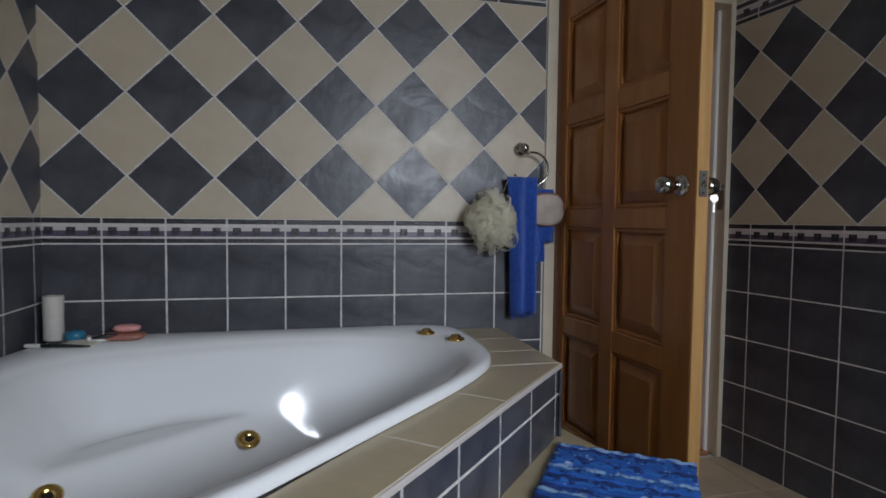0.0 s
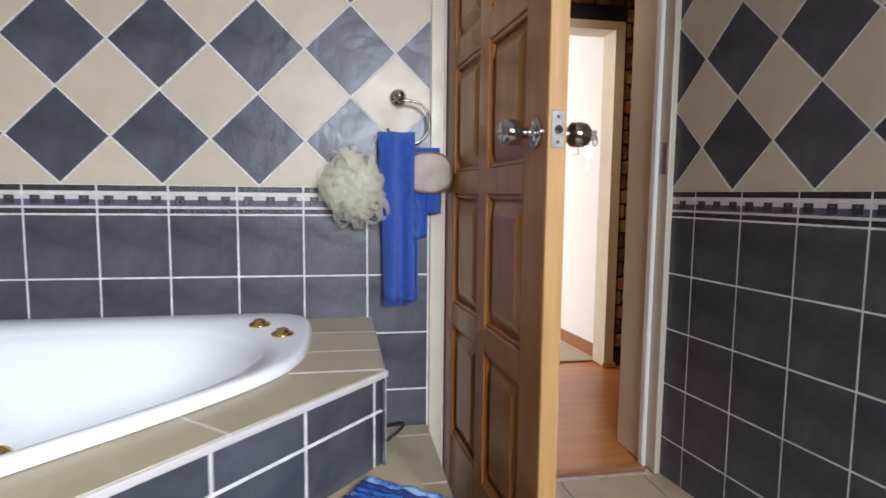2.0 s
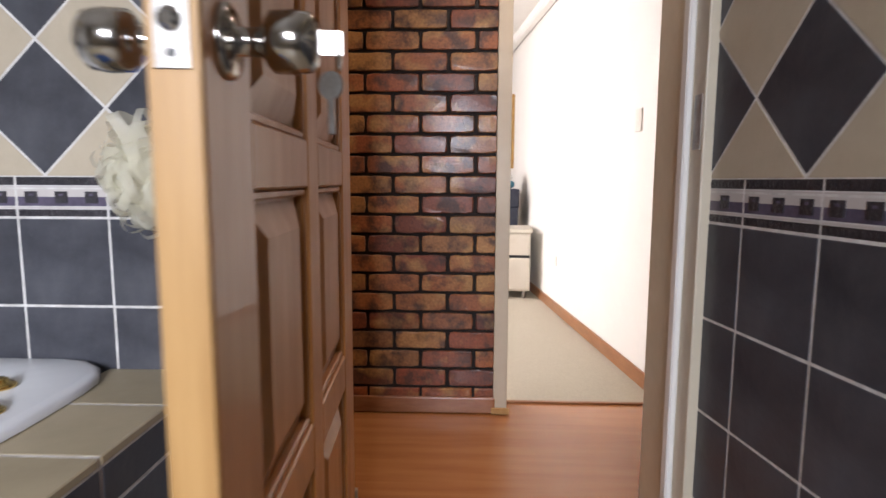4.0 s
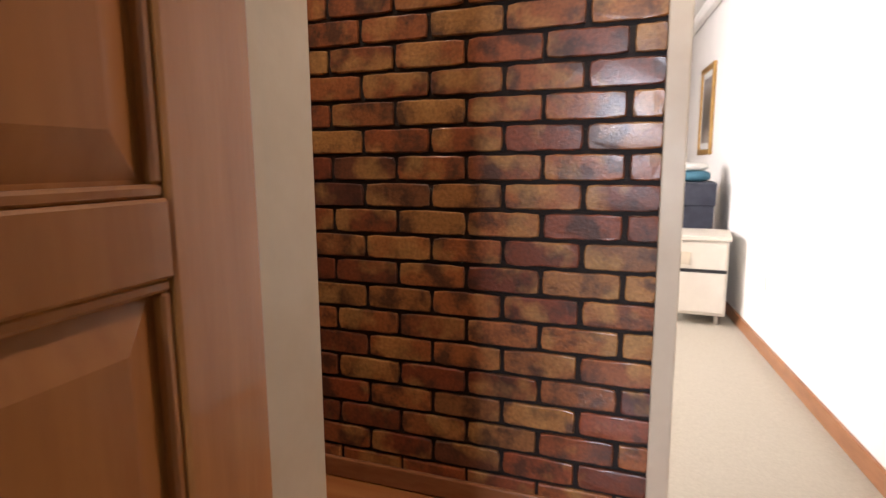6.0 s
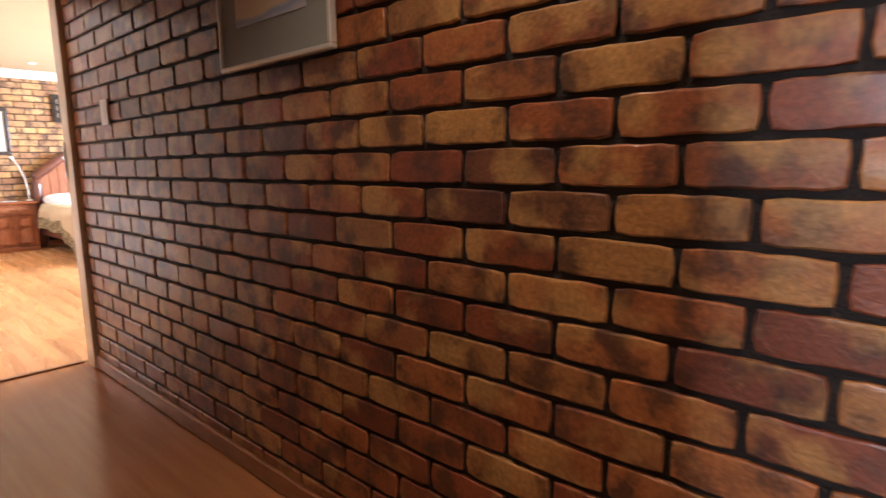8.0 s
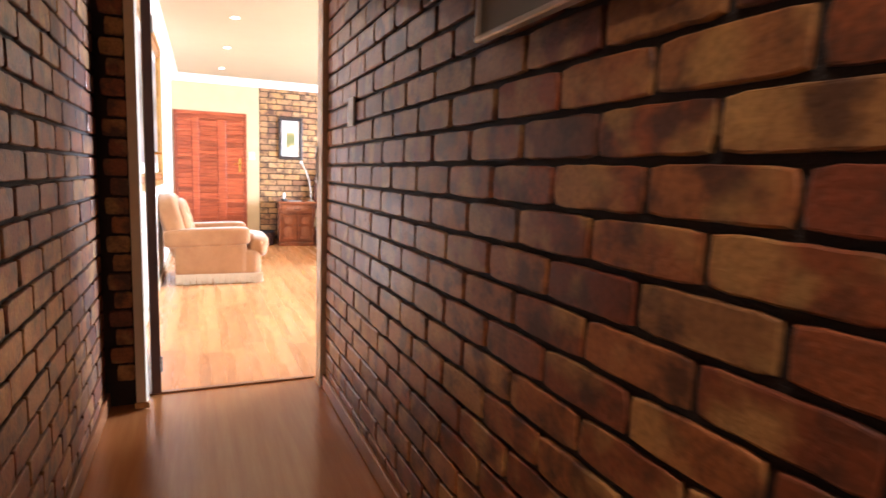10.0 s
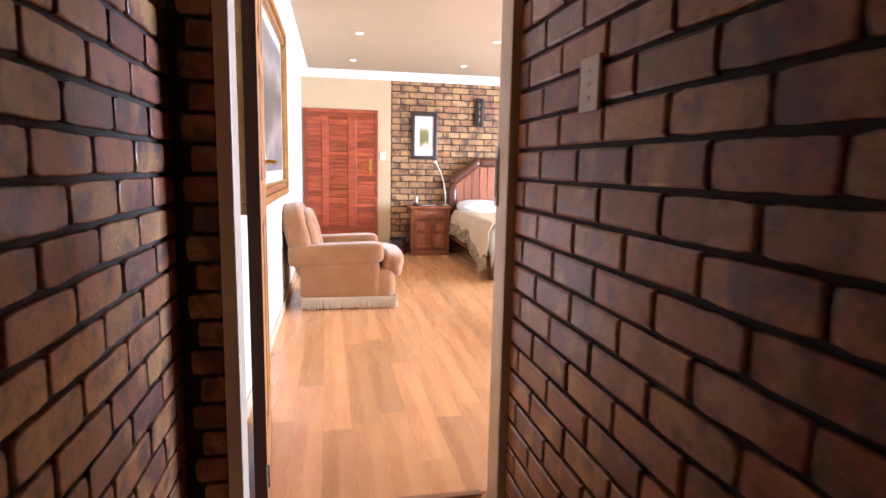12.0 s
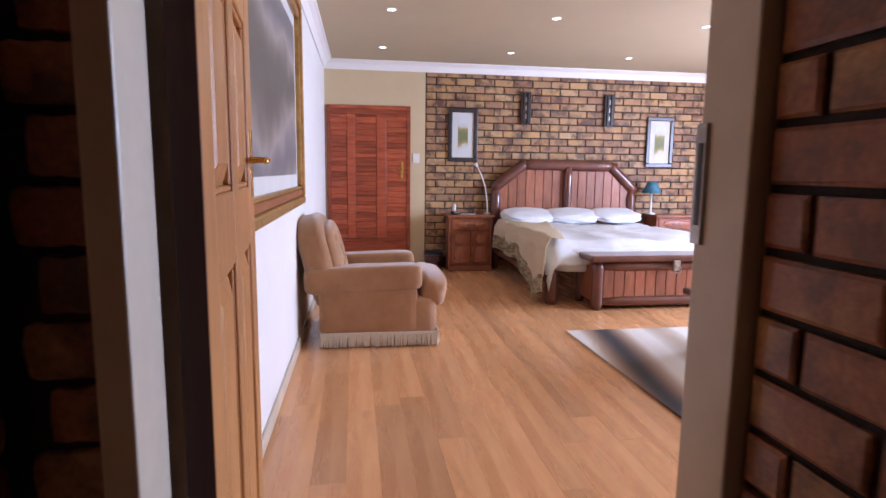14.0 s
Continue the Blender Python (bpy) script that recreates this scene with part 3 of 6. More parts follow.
# door frames
def door_frame(name, x0, x1, y0, y1, h, label, axis="x", jamb=0.045, stop=True):
    """Two jambs and a head lining an opening; axis is the way the opening is crossed from side to side."""
    ob = thing(name, pose(0, 0, 0), label, "door frame", kind="structure")

    def b(a0, a1, c0, c1, z0, z1, bev=0.004):
        return box((a0, c0, z0), (a1, c1, z1), bev, 2) if axis == "x" else box((c0, a0, z0), (c1, a1, z1), bev, 2)
    part("jamb", b(x0, x0 + jamb, y0, y1, 0, h), M_FRAME, ob)
    part("jamb", b(x1 - jamb, x1, y0, y1, 0, h), M_FRAME, ob)
    part("head", b(x0 + jamb, x1 - jamb, y0, y1, h - 0.05, h), M_FRAME, ob)
    return ob


FR_BATH = door_frame("door_frame_bathroom", -0.895, 0.018, -0.012, 0.288, 2.083, "cream painted bathroom door frame", jamb=0.046)
for a, c in ((-0.849, -0.832), (-0.045, -0.028)):
    part("door_stop", box((a, 0.05, 0), (c, 0.085, 2.03), 0.004), M_CORNICE, FR_BATH)
part("strike_plate", box((-0.031, 0.0, 1.13), (-0.0265, 0.036, 1.245), 0.001), M_STEEL, FR_BATH, "worn steel strike plate")
FR_ROOM = door_frame("door_frame_room", -0.378, 0.452, YR - 0.012, YR + 0.15, 2.06, "cream painted frame of the carpeted room", jamb=0.062)
for a, c in ((-0.388, -0.305), (0.38, 0.462)):
    part("foot_block", box((a, YR - 0.024, 0), (c, YR - 0.012, 0.03), 0.003), M_DOOR_EDGE, FR_ROOM)
FR_BED = door_frame("door_frame_bedroom", 0.408, 1.318, BX1 + 0.07, HX0 + 0.05, 2.07, "cream painted bedroom door frame", axis="y", jamb=0.044)
part("foot_block", box((HX0 + 0.05, 0.40, 0), (HX0 + 0.06, 0.465, 0.03), 0.003), M_DOOR_EDGE, FR_BED)
part("strike_plate", box((-4.3125, 1.268, 1.085), (-4.285, 1.2745, 1.275), 0.001), M_STEEL, FR_BED, "long steel strike plate with a dark slot")
part("strike_slot", box((-4.303, 1.2665, 1.115), (-4.292, 1.2682, 1.245)), M_BLACK, FR_BED)
tagged(part("threshold_bathroom", box((-0.855, 0.02, -0.004), (-0.043, 0.06, 0.012), 0.004), M_SKIRT), "brown wooden threshold strip", "threshold", kind="structure")
tagged(part("threshold_room", box((-0.31, YR + 0.125, -0.004), (0.385, YR + 0.145, 0.006), 0.002), M_SKIRT), "thin carpet edging strip", "threshold", kind="structure")
tagged(part("threshold_bedroom", box((BX1 - 0.012, 0.452, -0.004), (BX1 + 0.02, 1.274, 0.005), 0.002), M_SKIRT), "thin floor joint strip", "threshold", kind="structure")


# doors
def panel_door(name, m, length, height, cols, rows, material, edge_material, label, thick=0.042):
    """A framed door with raised panels on both faces; local x from hinge to lock, y through it."""
    ob = thing(name, m, label, "door", kind="structure")
    t = thick / 2
    zs = sorted({0.008, height, *[z for r in rows for z in r]})
    xs0 = [0.0, *[x for c in cols for x in c], length]
    for i in range(0, len(xs0), 2):
        last = i + 2 >= len(xs0)
        part("stile", box((xs0[i], -t, 0.008), (xs0[i + 1], t, height), 0.003), material, ob)
    if edge_material:
        part("lock_edge", box((length, -t + 0.0005, 0.01), (length + 0.004, t - 0.0005, height - 0.002), 0.001), edge_material, ob, "paler lock edge")
    for c in cols:
        z_prev = 0.008
        for r in [*rows, (height, height)]:
            if r[0] - z_prev > 0.01:
                part("rail", box((c[0], -t + 0.0004, z_prev), (c[1], t - 0.0004, r[0]), 0.003), material, ob)
            z_prev = r[1]
        for r in rows:
            bm = bmesh.new()
            w0, w1, h0, h1 = c[0], c[1], r[0], r[1]
            for s in (-1, 1):
                ring = []
                for ins, d in ((0.0, t - 0.019), (0.016, t - 0.019), (0.055, t - 0.003), (0.059, t - 0.003)):
                    ring.append([bm.verts.new((x, s * d, z)) for x, z in ((w0 + ins, h0 + ins), (w1 - ins, h0 + ins), (w1 - ins, h1 - ins), (w0 + ins, h1 - ins))])
                for a, b in zip(ring, ring[1:]):
                    for k in range(4):
                        bm.faces.new((a[k], a[(k + 1) % 4], b[(k + 1) % 4], b[k]))
                bm.faces.new(ring[-1])
            part("panel", bm, material, ob)
            for s in (-1, 1):
                bm = bmesh.new()
                for lo, hi in (((w0, h0), (w1, h0 + 0.012)), ((w0, h1 - 0.012), (w1, h1)), ((w0, h0 + 0.012), (w0 + 0.012, h1 - 0.012)), ((w1 - 0.012, h0 + 0.012), (w1, h1 - 0.012))):
                    box((lo[0], min(s * (t - 0.02), s * (t - 0.006)), lo[1]), (hi[0], max(s * (t - 0.02), s * (t - 0.006)), hi[1]), 0.003, bm=bm)
                part("bead", bm, material, ob)
    return ob


ang = math.degrees(math.atan2(-0.795, 0.05))
D_BATH = panel_door("door_bathroom", pose(-0.808, 0.08, 0, 0, 0, ang), 0.87, 2.02, ((0.125, 0.395), (0.475, 0.745)), ((0.23, 0.61), (0.685, 1.05), (1.12, 1.46), (1.535, 1.885)), M_DOOR, M_DOOR_EDGE,
                    "open varnished meranti panel door with a chrome knob")
for z in (0.25, 1.75):
    part("hinge", tube([(-0.012, 0.02, z - 0.05), (-0.012, 0.02, z + 0.05)], 0.007, 10), M_STEEL, D_BATH, "steel butt hinge")
part("latch_plate", box((0.8742, -0.014, 1.145), (0.8762, 0.014, 1.22), 0.0006), M_STEEL, D_BATH, "steel latch plate")
part("latch_bolt", lathe([(0.009, 0), (0.009, 0.004), (0.005, 0.007)], 14, axis="x", at=(0.876, 0, 1.182)), M_CHROME, D_BATH)
for z in (1.157, 1.208):
    part("screw", lathe([(0.0035, 0), (0.0035, 0.001), (0.001, 0.0015)], 10, axis="x", at=(0.876, 0, z)), M_BLACK, D_BATH)
for s in (-1, 1):
    prof = [(0.033, 0.021), (0.033, 0.025), (0.026, 0.029), (0.0125, 0.031), (0.0125, 0.052), (0.020, 0.056), (0.0265, 0.062), (0.0275, 0.080), (0.0255, 0.094), (0.019, 0.100), (0.001, 0.101)]
    part("knob", lathe([(r, s * h) for r, h in prof], 28, axis="y", at=(0.812, 0, 1.18)), M_CHROME, D_BATH, "round chrome knob", smooth=True)
    if s == -1:
        part("privacy_button", lathe([(0.006, -0.101), (0.006, -0.108), (0.004, -0.110)], 12, axis="y", at=(0.812, 0, 1.18)), M_STEEL, D_BATH)
KEY = thing("bunch_of_keys", D_BATH.matrix_basis @ pose(0.812, 0.104, 1.18), "two small steel keys on a ring in the lock", "keys")
part("key", box((-0.001, -0.004, -0.011), (0.001, 0.018, 0.011), 0.0008), M_STEEL, KEY)
part("ring", tube([(0.011 * math.sin(a), 0.014, -0.012 + 0.011 * math.cos(a)) for a in (2 * math.pi * i / 18 for i in range(19))], 0.0012, 6), M_CHROME, KEY)
part("hanging_key", lathe([(0.0125, 0.012), (0.013, 0.0133), (0.0125, 0.0146), (0.004, 0.0147)], 18, axis="y", at=(0, 0, -0.034)), M_STEEL, KEY, m=Matrix.Rotation(radians(70), 4, "Z"))
part("key_blade", box((-0.0035, 0.0125, -0.078), (0.0035, 0.0145, -0.044), 0.0008), M_STEEL, KEY, m=Matrix.Rotation(radians(70), 4, "Z"))

D_BED = panel_door("door_bedroom", pose(-4.345, 0.486, 0, 0, 0, 184.4), 0.80, 2.03, ((0.115, 0.355), (0.445, 0.685)), ((0.22, 1.0), (1.15, 1.56), (1.64, 1.91)), M_DOOR_PALE, None, "open honey pine panel door standing against the wall")
part("hinge_edge", box((-0.005, -0.0205, 0.01), (-0.0005, 0.0205, 2.008)), M_DARKEDGE, D_BED, "dark brown hinge edge")
for z in (0.16, 1.8):
    part("hinge", tube([(-0.008, -0.024, z - 0.04), (-0.008, -0.024, z + 0.04)], 0.006, 8), M_STEEL, D_BED, "steel butt hinge")
HN = part("lever_handle", tube([(0.745, -0.021, 1.22), (0.745, -0.06, 1.22), (0.72, -0.066, 1.22), (0.63, -0.066, 1.215)], [0.009, 0.008, 0.008, 0.006], 10), M_GOLD, D_BED, "brass lever handle", smooth=True)
part("lock_plate", box((0.725, -0.024, 1.12), (0.765, -0.021, 1.3), 0.001), M_GOLD, D_BED)

# ---- bathroom ----


def chaikin(pts, n=3):
    for _ in range(n):
        out = []
        for a, b in zip(pts, pts[1:] + pts[:1]):
            out += [(a[0] * 0.75 + b[0] * 0.25, a[1] * 0.75 + b[1] * 0.25), (a[0] * 0.25 + b[0] * 0.75, a[1] * 0.25 + b[1] * 0.75)]
        pts = out
    return pts


def reach(pts, c, a):
    """How far a plan outline lies from c in the direction a."""
    d, best = (math.cos(a), math.sin(a)), 0.1
    for p, q in zip(pts, pts[1:] + pts[:1]):
        ex, ey = q[0] - p[0], q[1] - p[1]
        det = d[0] * -ey + ex * d[1]
        if abs(det) < 1e-9:
            continue
        rx, ry = p[0] - c[0], p[1] - c[1]
        t = (rx * -ey + ex * ry) / det
        u = (d[0] * ry - d[1] * rx) / det
        if t > 0 and -1e-6 <= u <= 1 + 1e-6:
            best = max(best, t)
    return best


DECK = 0.645
SINK = -0.012
TUB_C = (-2.08, -0.66)
rim_outline = chaikin([(-2.732, -0.004), (-2.3, -0.004), (-1.6, -0.004), (-1.295, -0.004), (-1.27, -0.3), (-1.285, -0.55), (-1.41, -0.75), (-1.75, -1.11), (-2.05, -1.42), (-2.25, -1.47), (-2.6, -1.47), (-2.732, -1.46), (-2.732, -0.8)], 2)
bowl_outline = chaikin([(-2.62, -0.32), (-2.3, -0.20), (-1.85, -0.15), (-1.53, -0.20), (-1.37, -0.43), (-1.40, -0.67), (-1.73, -1.035), (-2.06, -1.37), (-2.42, -1.40), (-2.64, -1.30), (-2.66, -0.8)], 2)


def bathtub():
    ob = thing("bathtub", pose(0, 0, SINK), "white acrylic corner whirlpool bath set into a tiled deck", "bathtub")
    n = 112
    bm = bmesh.new()
    rings = []

    def step01(t):
        t = min(1.0, max(0.0, t))
        return t * t * (3 - 2 * t)

    def bowl_z(x, y, si):
        """Height inside the bowl: a steep side, a seat along the back, a foot well in front of it."""
        g = (x + 2.25) * 0.5 - (y + 0.40) * 0.87 + 0.05 * math.sin((x + 2.3) * 4)
        floor = 0.455 - 0.14 * step01((g - 0.06) / 0.15) - 0.03 * step01(-g / 0.2)
        side = 1 - step01((1 - si) / 0.30)
        return floor + (DECK + 0.012 - floor) * side
    for so, dz in ((0.0, 0.002), (0.0, 0.016), (0.008, 0.024), (0.02, 0.026), (None, 0.022)):
        ring = []
        for k in range(n):
            a = 2 * math.pi * k / n
            ro, ri = reach(rim_outline, TUB_C, a), reach(bowl_outline, TUB_C, a)
            r = ri + 0.006 if so is None else ro - min(so, 0.4 * (ro - ri))
            ring.append(bm.verts.new((TUB_C[0] + r * math.cos(a), TUB_C[1] + r * math.sin(a), DECK + dz)))
        rings.append(ring)
    for m_ in range(40):
        si = 1 - (m_ / 40) ** 0.9
        ring = []
        for k in range(n):
            a = 2 * math.pi * k / n
            r = reach(bowl_outline, TUB_C, a) * max(si, 0.02)
            x, y = TUB_C[0] + r * math.cos(a), TUB_C[1] + r * math.sin(a)
            ring.append(bm.verts.new((x, y, bowl_z(x, y, si))))
        rings.append(ring)
    for r, q in zip(rings, rings[1:]):
        for k in range(n):
            bm.faces.new((r[k], r[(k + 1) % n], q[(k + 1) % n], q[k]))
    bm.faces.new(rings[-1])
    part("shell", bm, M_TUB, ob, smooth=True)
    for x, y, z, tilt in JETS:
        j = part("jet", lathe([(0.034, 0), (0.034, 0.004), (0.026, 0.009), (0.014, 0.008), (0.012, 0.003), (0.001, 0.003)], 24), M_GOLD, ob, "brass whirlpool jet", smooth=True)
        j.matrix_basis = Matrix.Translation((x, y, z)) @ Vector(tilt).normalized().to_track_quat("Z", "Y").to_matrix().to_4x4()
        part("nozzle", lathe([(0.009, 0.0035), (0.009, 0.007), (0.004, 0.007)], 14), M_BLACK, j)
    for x, y in ((-1.428, -0.195), (-1.351, -0.318)):
        k = part("control_knob", lathe([(0.03, 0), (0.031, 0.004), (0.026, 0.008), (0.018, 0.009), (0.017, 0.016), (0.012, 0.019), (0.001, 0.0195)], 26), M_GOLD, ob, "brass air control knob", smooth=True)
        k.matrix_basis = pose(x, y, DECK + 0.025)
    part("overflow", lathe([(0.04, 0), (0.04, 0.005), (0.03, 0.009), (0.001, 0.009)], 20), M_CHROME, ob, m=pose(-2.08, -1.40, DECK + 0.027))
    return ob


JETS = ((-2.026, -0.40, 0.404, (0.22, -0.5, 0.84)), (-2.455, -0.70, 0.414, (0.22, -0.5, 0.84)))
bathtub()

# tiled deck, its base and the steps in front
FD = Vector((-0.669, -0.744)).normalized()
FN = Vector((FD.y, -FD.x)) * -1
if FN.x < 0:
    FN = -FN
CORNER = Vector((-1.085, -0.59))
FRONT_END = CORNER + FD * 1.72
DECK_OB = thing("tub_deck", pose(0, 0, SINK), "raised tub surround of sand tiles with slate tile sides", "tub surround")
bm = bmesh.new()
box((-1.115, CORNER.y, 0), (-1.0902, -0.002, 0.622), bm=bm)
prism([tuple(CORNER - FN * 0.02), tuple(CORNER - FN * 0.0012), tuple(FRONT_END - FN * 0.0012), tuple(FRONT_END - FN * 0.02)], 0, 0.628, bm=bm)
box((-1.31, CORNER.y, 0.622), (-1.0895, -0.002, DECK - 0.001), bm=bm)
prism([tuple(CORNER - FN * 0.001), tuple(FRONT_END - FN * 0.001), tuple(FRONT_END - FN * 0.145), tuple(CORNER + FD * 0.2 - FN * 0.145)], 0.622, DECK - 0.001, bm=bm)
part("base", bm, M_GROUT, DECK_OB)
for y0, y1 in ((0.0, -0.205), (-0.208, -0.412), (-0.415, -0.585)):
    part("deck_tile", prism([(-1.33, y0 - 0.002), (-1.088, y0 - 0.002), (-1.088, y1), (-1.33, y1)], 0.628, DECK, 0.0025), M_DECK_TILE, DECK_OB)
for i, (s0, s1) in enumerate(((0.0, 0.44), (0.443, 0.77), (0.773, 1.10), (1.103, 1.43), (1.433, 1.72))):
    a, b = CORNER + FD * s0, CORNER + FD * s1
    a2, b2 = (Vector((-1.32, CORNER.y - 0.003)) if i == 0 else a - FN * 0.15), b - FN * 0.15
    q = [tuple(a - Vector((0, 0.003))) if i == 0 else tuple(a), tuple(b), tuple(b2), tuple(a2)]
    part("deck_tile", prism(q, 0.628, DECK, 0.0025), M_DECK_TILE, DECK_OB)
bm = prism([tuple(CORNER - FN * 0.003), tuple(CORNER + FN * 0.006), tuple(FRONT_END + FN * 0.006), tuple(FRONT_END - FN * 0.003)], 0.6285, DECK - 0.002, 0.002)
part("edge_trim", bm, M_LIST_WHITE, DECK_OB, "pale edge trim")


def front_tile(s0, s1, z0, z1):
    a, b = CORNER + FD * s0, CORNER + FD * s1
    return prism([tuple(a - FN * 0.009), tuple(a), tuple(b), tuple(b - FN * 0.009)], z0, z1, 0.002)


cuts = [0.005, 0.045] + [0.045 + 0.217 * k for k in range(1, 8)]
for s0, s1 in zip(cuts, cuts[1:]):
    part("side_tile", front_tile(s0 + 0.003, s1 - 0.003, 0.553, 0.626), M_TILE_DARK, DECK_OB)
    part("side_tile", front_tile(s0 + 0.003, s1 - 0.003, 0.37, 0.547), M_TILE_DARK, DECK_OB)
for k in range(3):
    y1, y0 = -0.003 - 0.2045 * k, -0.003 - 0.2045 * (k + 1)
    for z0, z1 in ((0.553, 0.626), (0.352, 0.547), (0.15, 0.346), (0.0, 0.145)):
        part("side_tile", box((-1.098, y0 + 0.002, z0), (-1.089, y1 - 0.002, z1), 0.002), M_TILE_DARK, DECK_OB)

STEP = tagged(part("tub_step", prism([tuple(CORNER - FN * 0.005), (-1.06, -0.52), (-0.955, -0.95), (-0.97, -1.16), tuple(CORNER + FD * 1.2 + FN * 0.40), tuple(CORNER + FD * 1.5 + FN * 0.02)], 0.0, 0.408, 0.006, seg=2), M_DECK_TILE), "sand-tiled step in front of the bath", "step")
STEP2 = thing("side_step", pose(0, 0, 0), "low sand-tiled side step beside the bath", "step")
for y0, y1 in ((-0.012, -0.10), (-0.104, -0.42), (-0.424, -0.74), (-0.744, -1.06)):
    part("tread", box((-1.085, y1, 0.0), (-0.90, y0, 0.252), 0.004), M_DECK_TILE, STEP2)
CABLE = tagged(part("cable", tube([(-1.06 + 0.10 * math.sin(t * 0.33) * (0.6 + 0.05 * t / 3), -0.05 - 0.012 * t, 0.262 + 0.035 * math.sin(t * 0.33)) for t in range(12)], 0.005, 8), M_BLACK, smooth=True), "loop of thin black cable on the side step", "cable")

# bath mat of rag strips
MAT = thing("bath_mat", pose(0, 0, 0), "blue and white striped rag bath mat on the step", "bath mat")
M_RAGS = [shader("blue_rag", (0.014, 0.085, 0.36), 0.95, var=(0.30, 0.40, 0.55), scale=38, detail=2, spread=(0.6, 0.68), bump=0.6, bump_scale=300, rand=0.3),
          shader("navy_rag", (0.008, 0.028, 0.14), 0.95, var=(0.02, 0.09, 0.34), scale=30, detail=2, spread=(0.5, 0.6), bump=0.6, bump_scale=300, rand=0.3),
          shader("mid_blue_rag", (0.02, 0.13, 0.44), 0.95, var=(0.008, 0.03, 0.15), scale=34, detail=2, spread=(0.52, 0.6), bump=0.6, bump_scale=300, rand=0.3),
          shader("pale_blue_rag", (0.20, 0.32, 0.50), 0.95, var=(0.02, 0.08, 0.3), scale=30, detail=2, spread=(0.45, 0.6), bump=0.6, bump_scale=300, rand=0.2)]
ma = CORNER + FD * 0.10 + FN * 0.03
U = Vector((0.82, -0.572)).normalized()
V = Vector((U.y, -U.x))
if V.dot(FD) < 0:
    V = -V
rng = random.Random(3)
for i in range(24):
    bm = bmesh.new()
    o = ma + V * (0.021 * i + 0.011)
    n = 22
    pts = [Vector((*(o + U * (0.37 * k / n + rng.uniform(-0.002, 0.002)) + V * 0.0025 * math.sin(k * 1.7 + i)), 0.4155 + 0.0025 * math.sin(k * 2.1 + i * 1.3))) for k in range(n + 1)]
    tube(pts, [0.0085 + 0.0016 * math.sin(k * 1.1 + i) for k in range(n + 1)], 6, bm)
    part("rag_strip", bm, M_RAGS[i % 3 if i % 7 else 3], MAT, smooth=True)

# towel ring and what hangs from it
RING = thing("towel_ring", pose(-1.004, 0, 1.362), "chrome and brass towel ring on the tiled wall", "towel ring")
part("rose", lathe([(0.026, 0), (0.027, -0.008), (0.022, -0.016), (0.014, -0.02), (0.012, -0.035), (0.017, -0.042), (0.019, -0.052), (0.012, -0.062), (0.001, -0.064)], 24, axis="y"), M_CHROME, RING, smooth=True)
arc = [(0.03 + 0.07 * math.cos(a), -0.055 - 0.012 * math.sin(a / 2), -0.085 + 0.068 * math.sin(a)) for a in (math.radians(d) for d in range(112, -175, -12))]
part("ring", tube([(0, -0.05, -0.012), (0.0, -0.055, -0.022)] + arc, 0.0045, 10), M_CHROME, RING, smooth=True)


def cloth(name, x0, x1, z0, z1, y, folds, amp, thick, parent, label="", taper=0.85, phase=0.0, skew=0.0):
    """A hanging cloth with vertical folds, closed round its edge."""
    bm = bmesh.new()
    nz, nx = 22, 26
    rows = []
    for j in range(nz + 1):
        f = j / nz
        z = z1 + (z0 - z1) * f
        w = 1 - (1 - taper) * math.sin(f * math.pi * 0.6)
        c, h = (x0 + x1) / 2 + skew * f, (x1 - x0) / 2 * w
        front, back = [], []
        for i in range(nx + 1):
            u = i / nx * 2 - 1
            d = amp * (0.5 + 0.6 * f) * math.sin(u * folds * math.pi + phase + 0.8 * f) + 0.006 * noise.noise(Vector((u * 3, f * 6, phase)))
            edge = 0.012 * noise.noise(Vector((u * 5, phase, 2))) * f * f
            t = thick * (1 - u ** 8) ** 0.5 / 2 + 0.0015
            front.append(bm.verts.new((c + h * u, y + d - t, z + edge)))
            back.append(bm.verts.new((c + h * u, y + d + t, z + edge)))
        rows.append(front + back[::-1])
    k = len(rows[0])
    for a, b in zip(rows, rows[1:]):
        for i in range(k):
            bm.faces.new((a[i], a[(i + 1) % k], b[(i + 1) % k], b[i]))
    bm.faces.new(rows[0])
    bm.faces.new(rows[-1][::-1])
    return part(name, bm, M_BLUE, parent, label, smooth=True)


TOWEL = thing("towel", pose(0, 0, 0), "blue terry towel hanging from the towel ring", "towel")
cloth("front_fall", -1.075, -0.955, 0.70, 1.245, -0.062, 1.7, 0.017, 0.02, TOWEL, taper=0.86, skew=0.012)
cloth("inner_fall", -0.99, -0.935, 0.70, 1.10, -0.03, 1.0, 0.008, 0.014, TOWEL, phase=1.0)
cloth("back_fall", -0.965, -0.868, 0.985, 1.2, -0.034, 1.4, 0.008, 0.016, TOWEL, phase=2.0, taper=1.15)
cloth("tail", -0.962, -0.905, 0.905, 1.06, -0.04, 1.0, 0.006, 0.012, TOWEL, phase=0.5)
for x0, x1 in ((-1.055, -0.965),):
    bm = bmesh.new()
    for i in range(26):
        x = x0 + (x1 - x0) * i / 25 + rng.uniform(-0.002, 0.002)
        tube([(x, -0.06, 0.705), (x + rng.uniform(-0.004, 0.004), -0.061, 0.685 - rng.uniform(0, 0.01))], 0.0012, 5, bm)
    part("fringe", bm, M_BLUE, TOWEL)
LOOFAH = thing("loofah", pose(-1.145, -0.085, 1.07), "cream mesh bath puff hanging by a cord", "bath puff")
bm = bmesh.new()
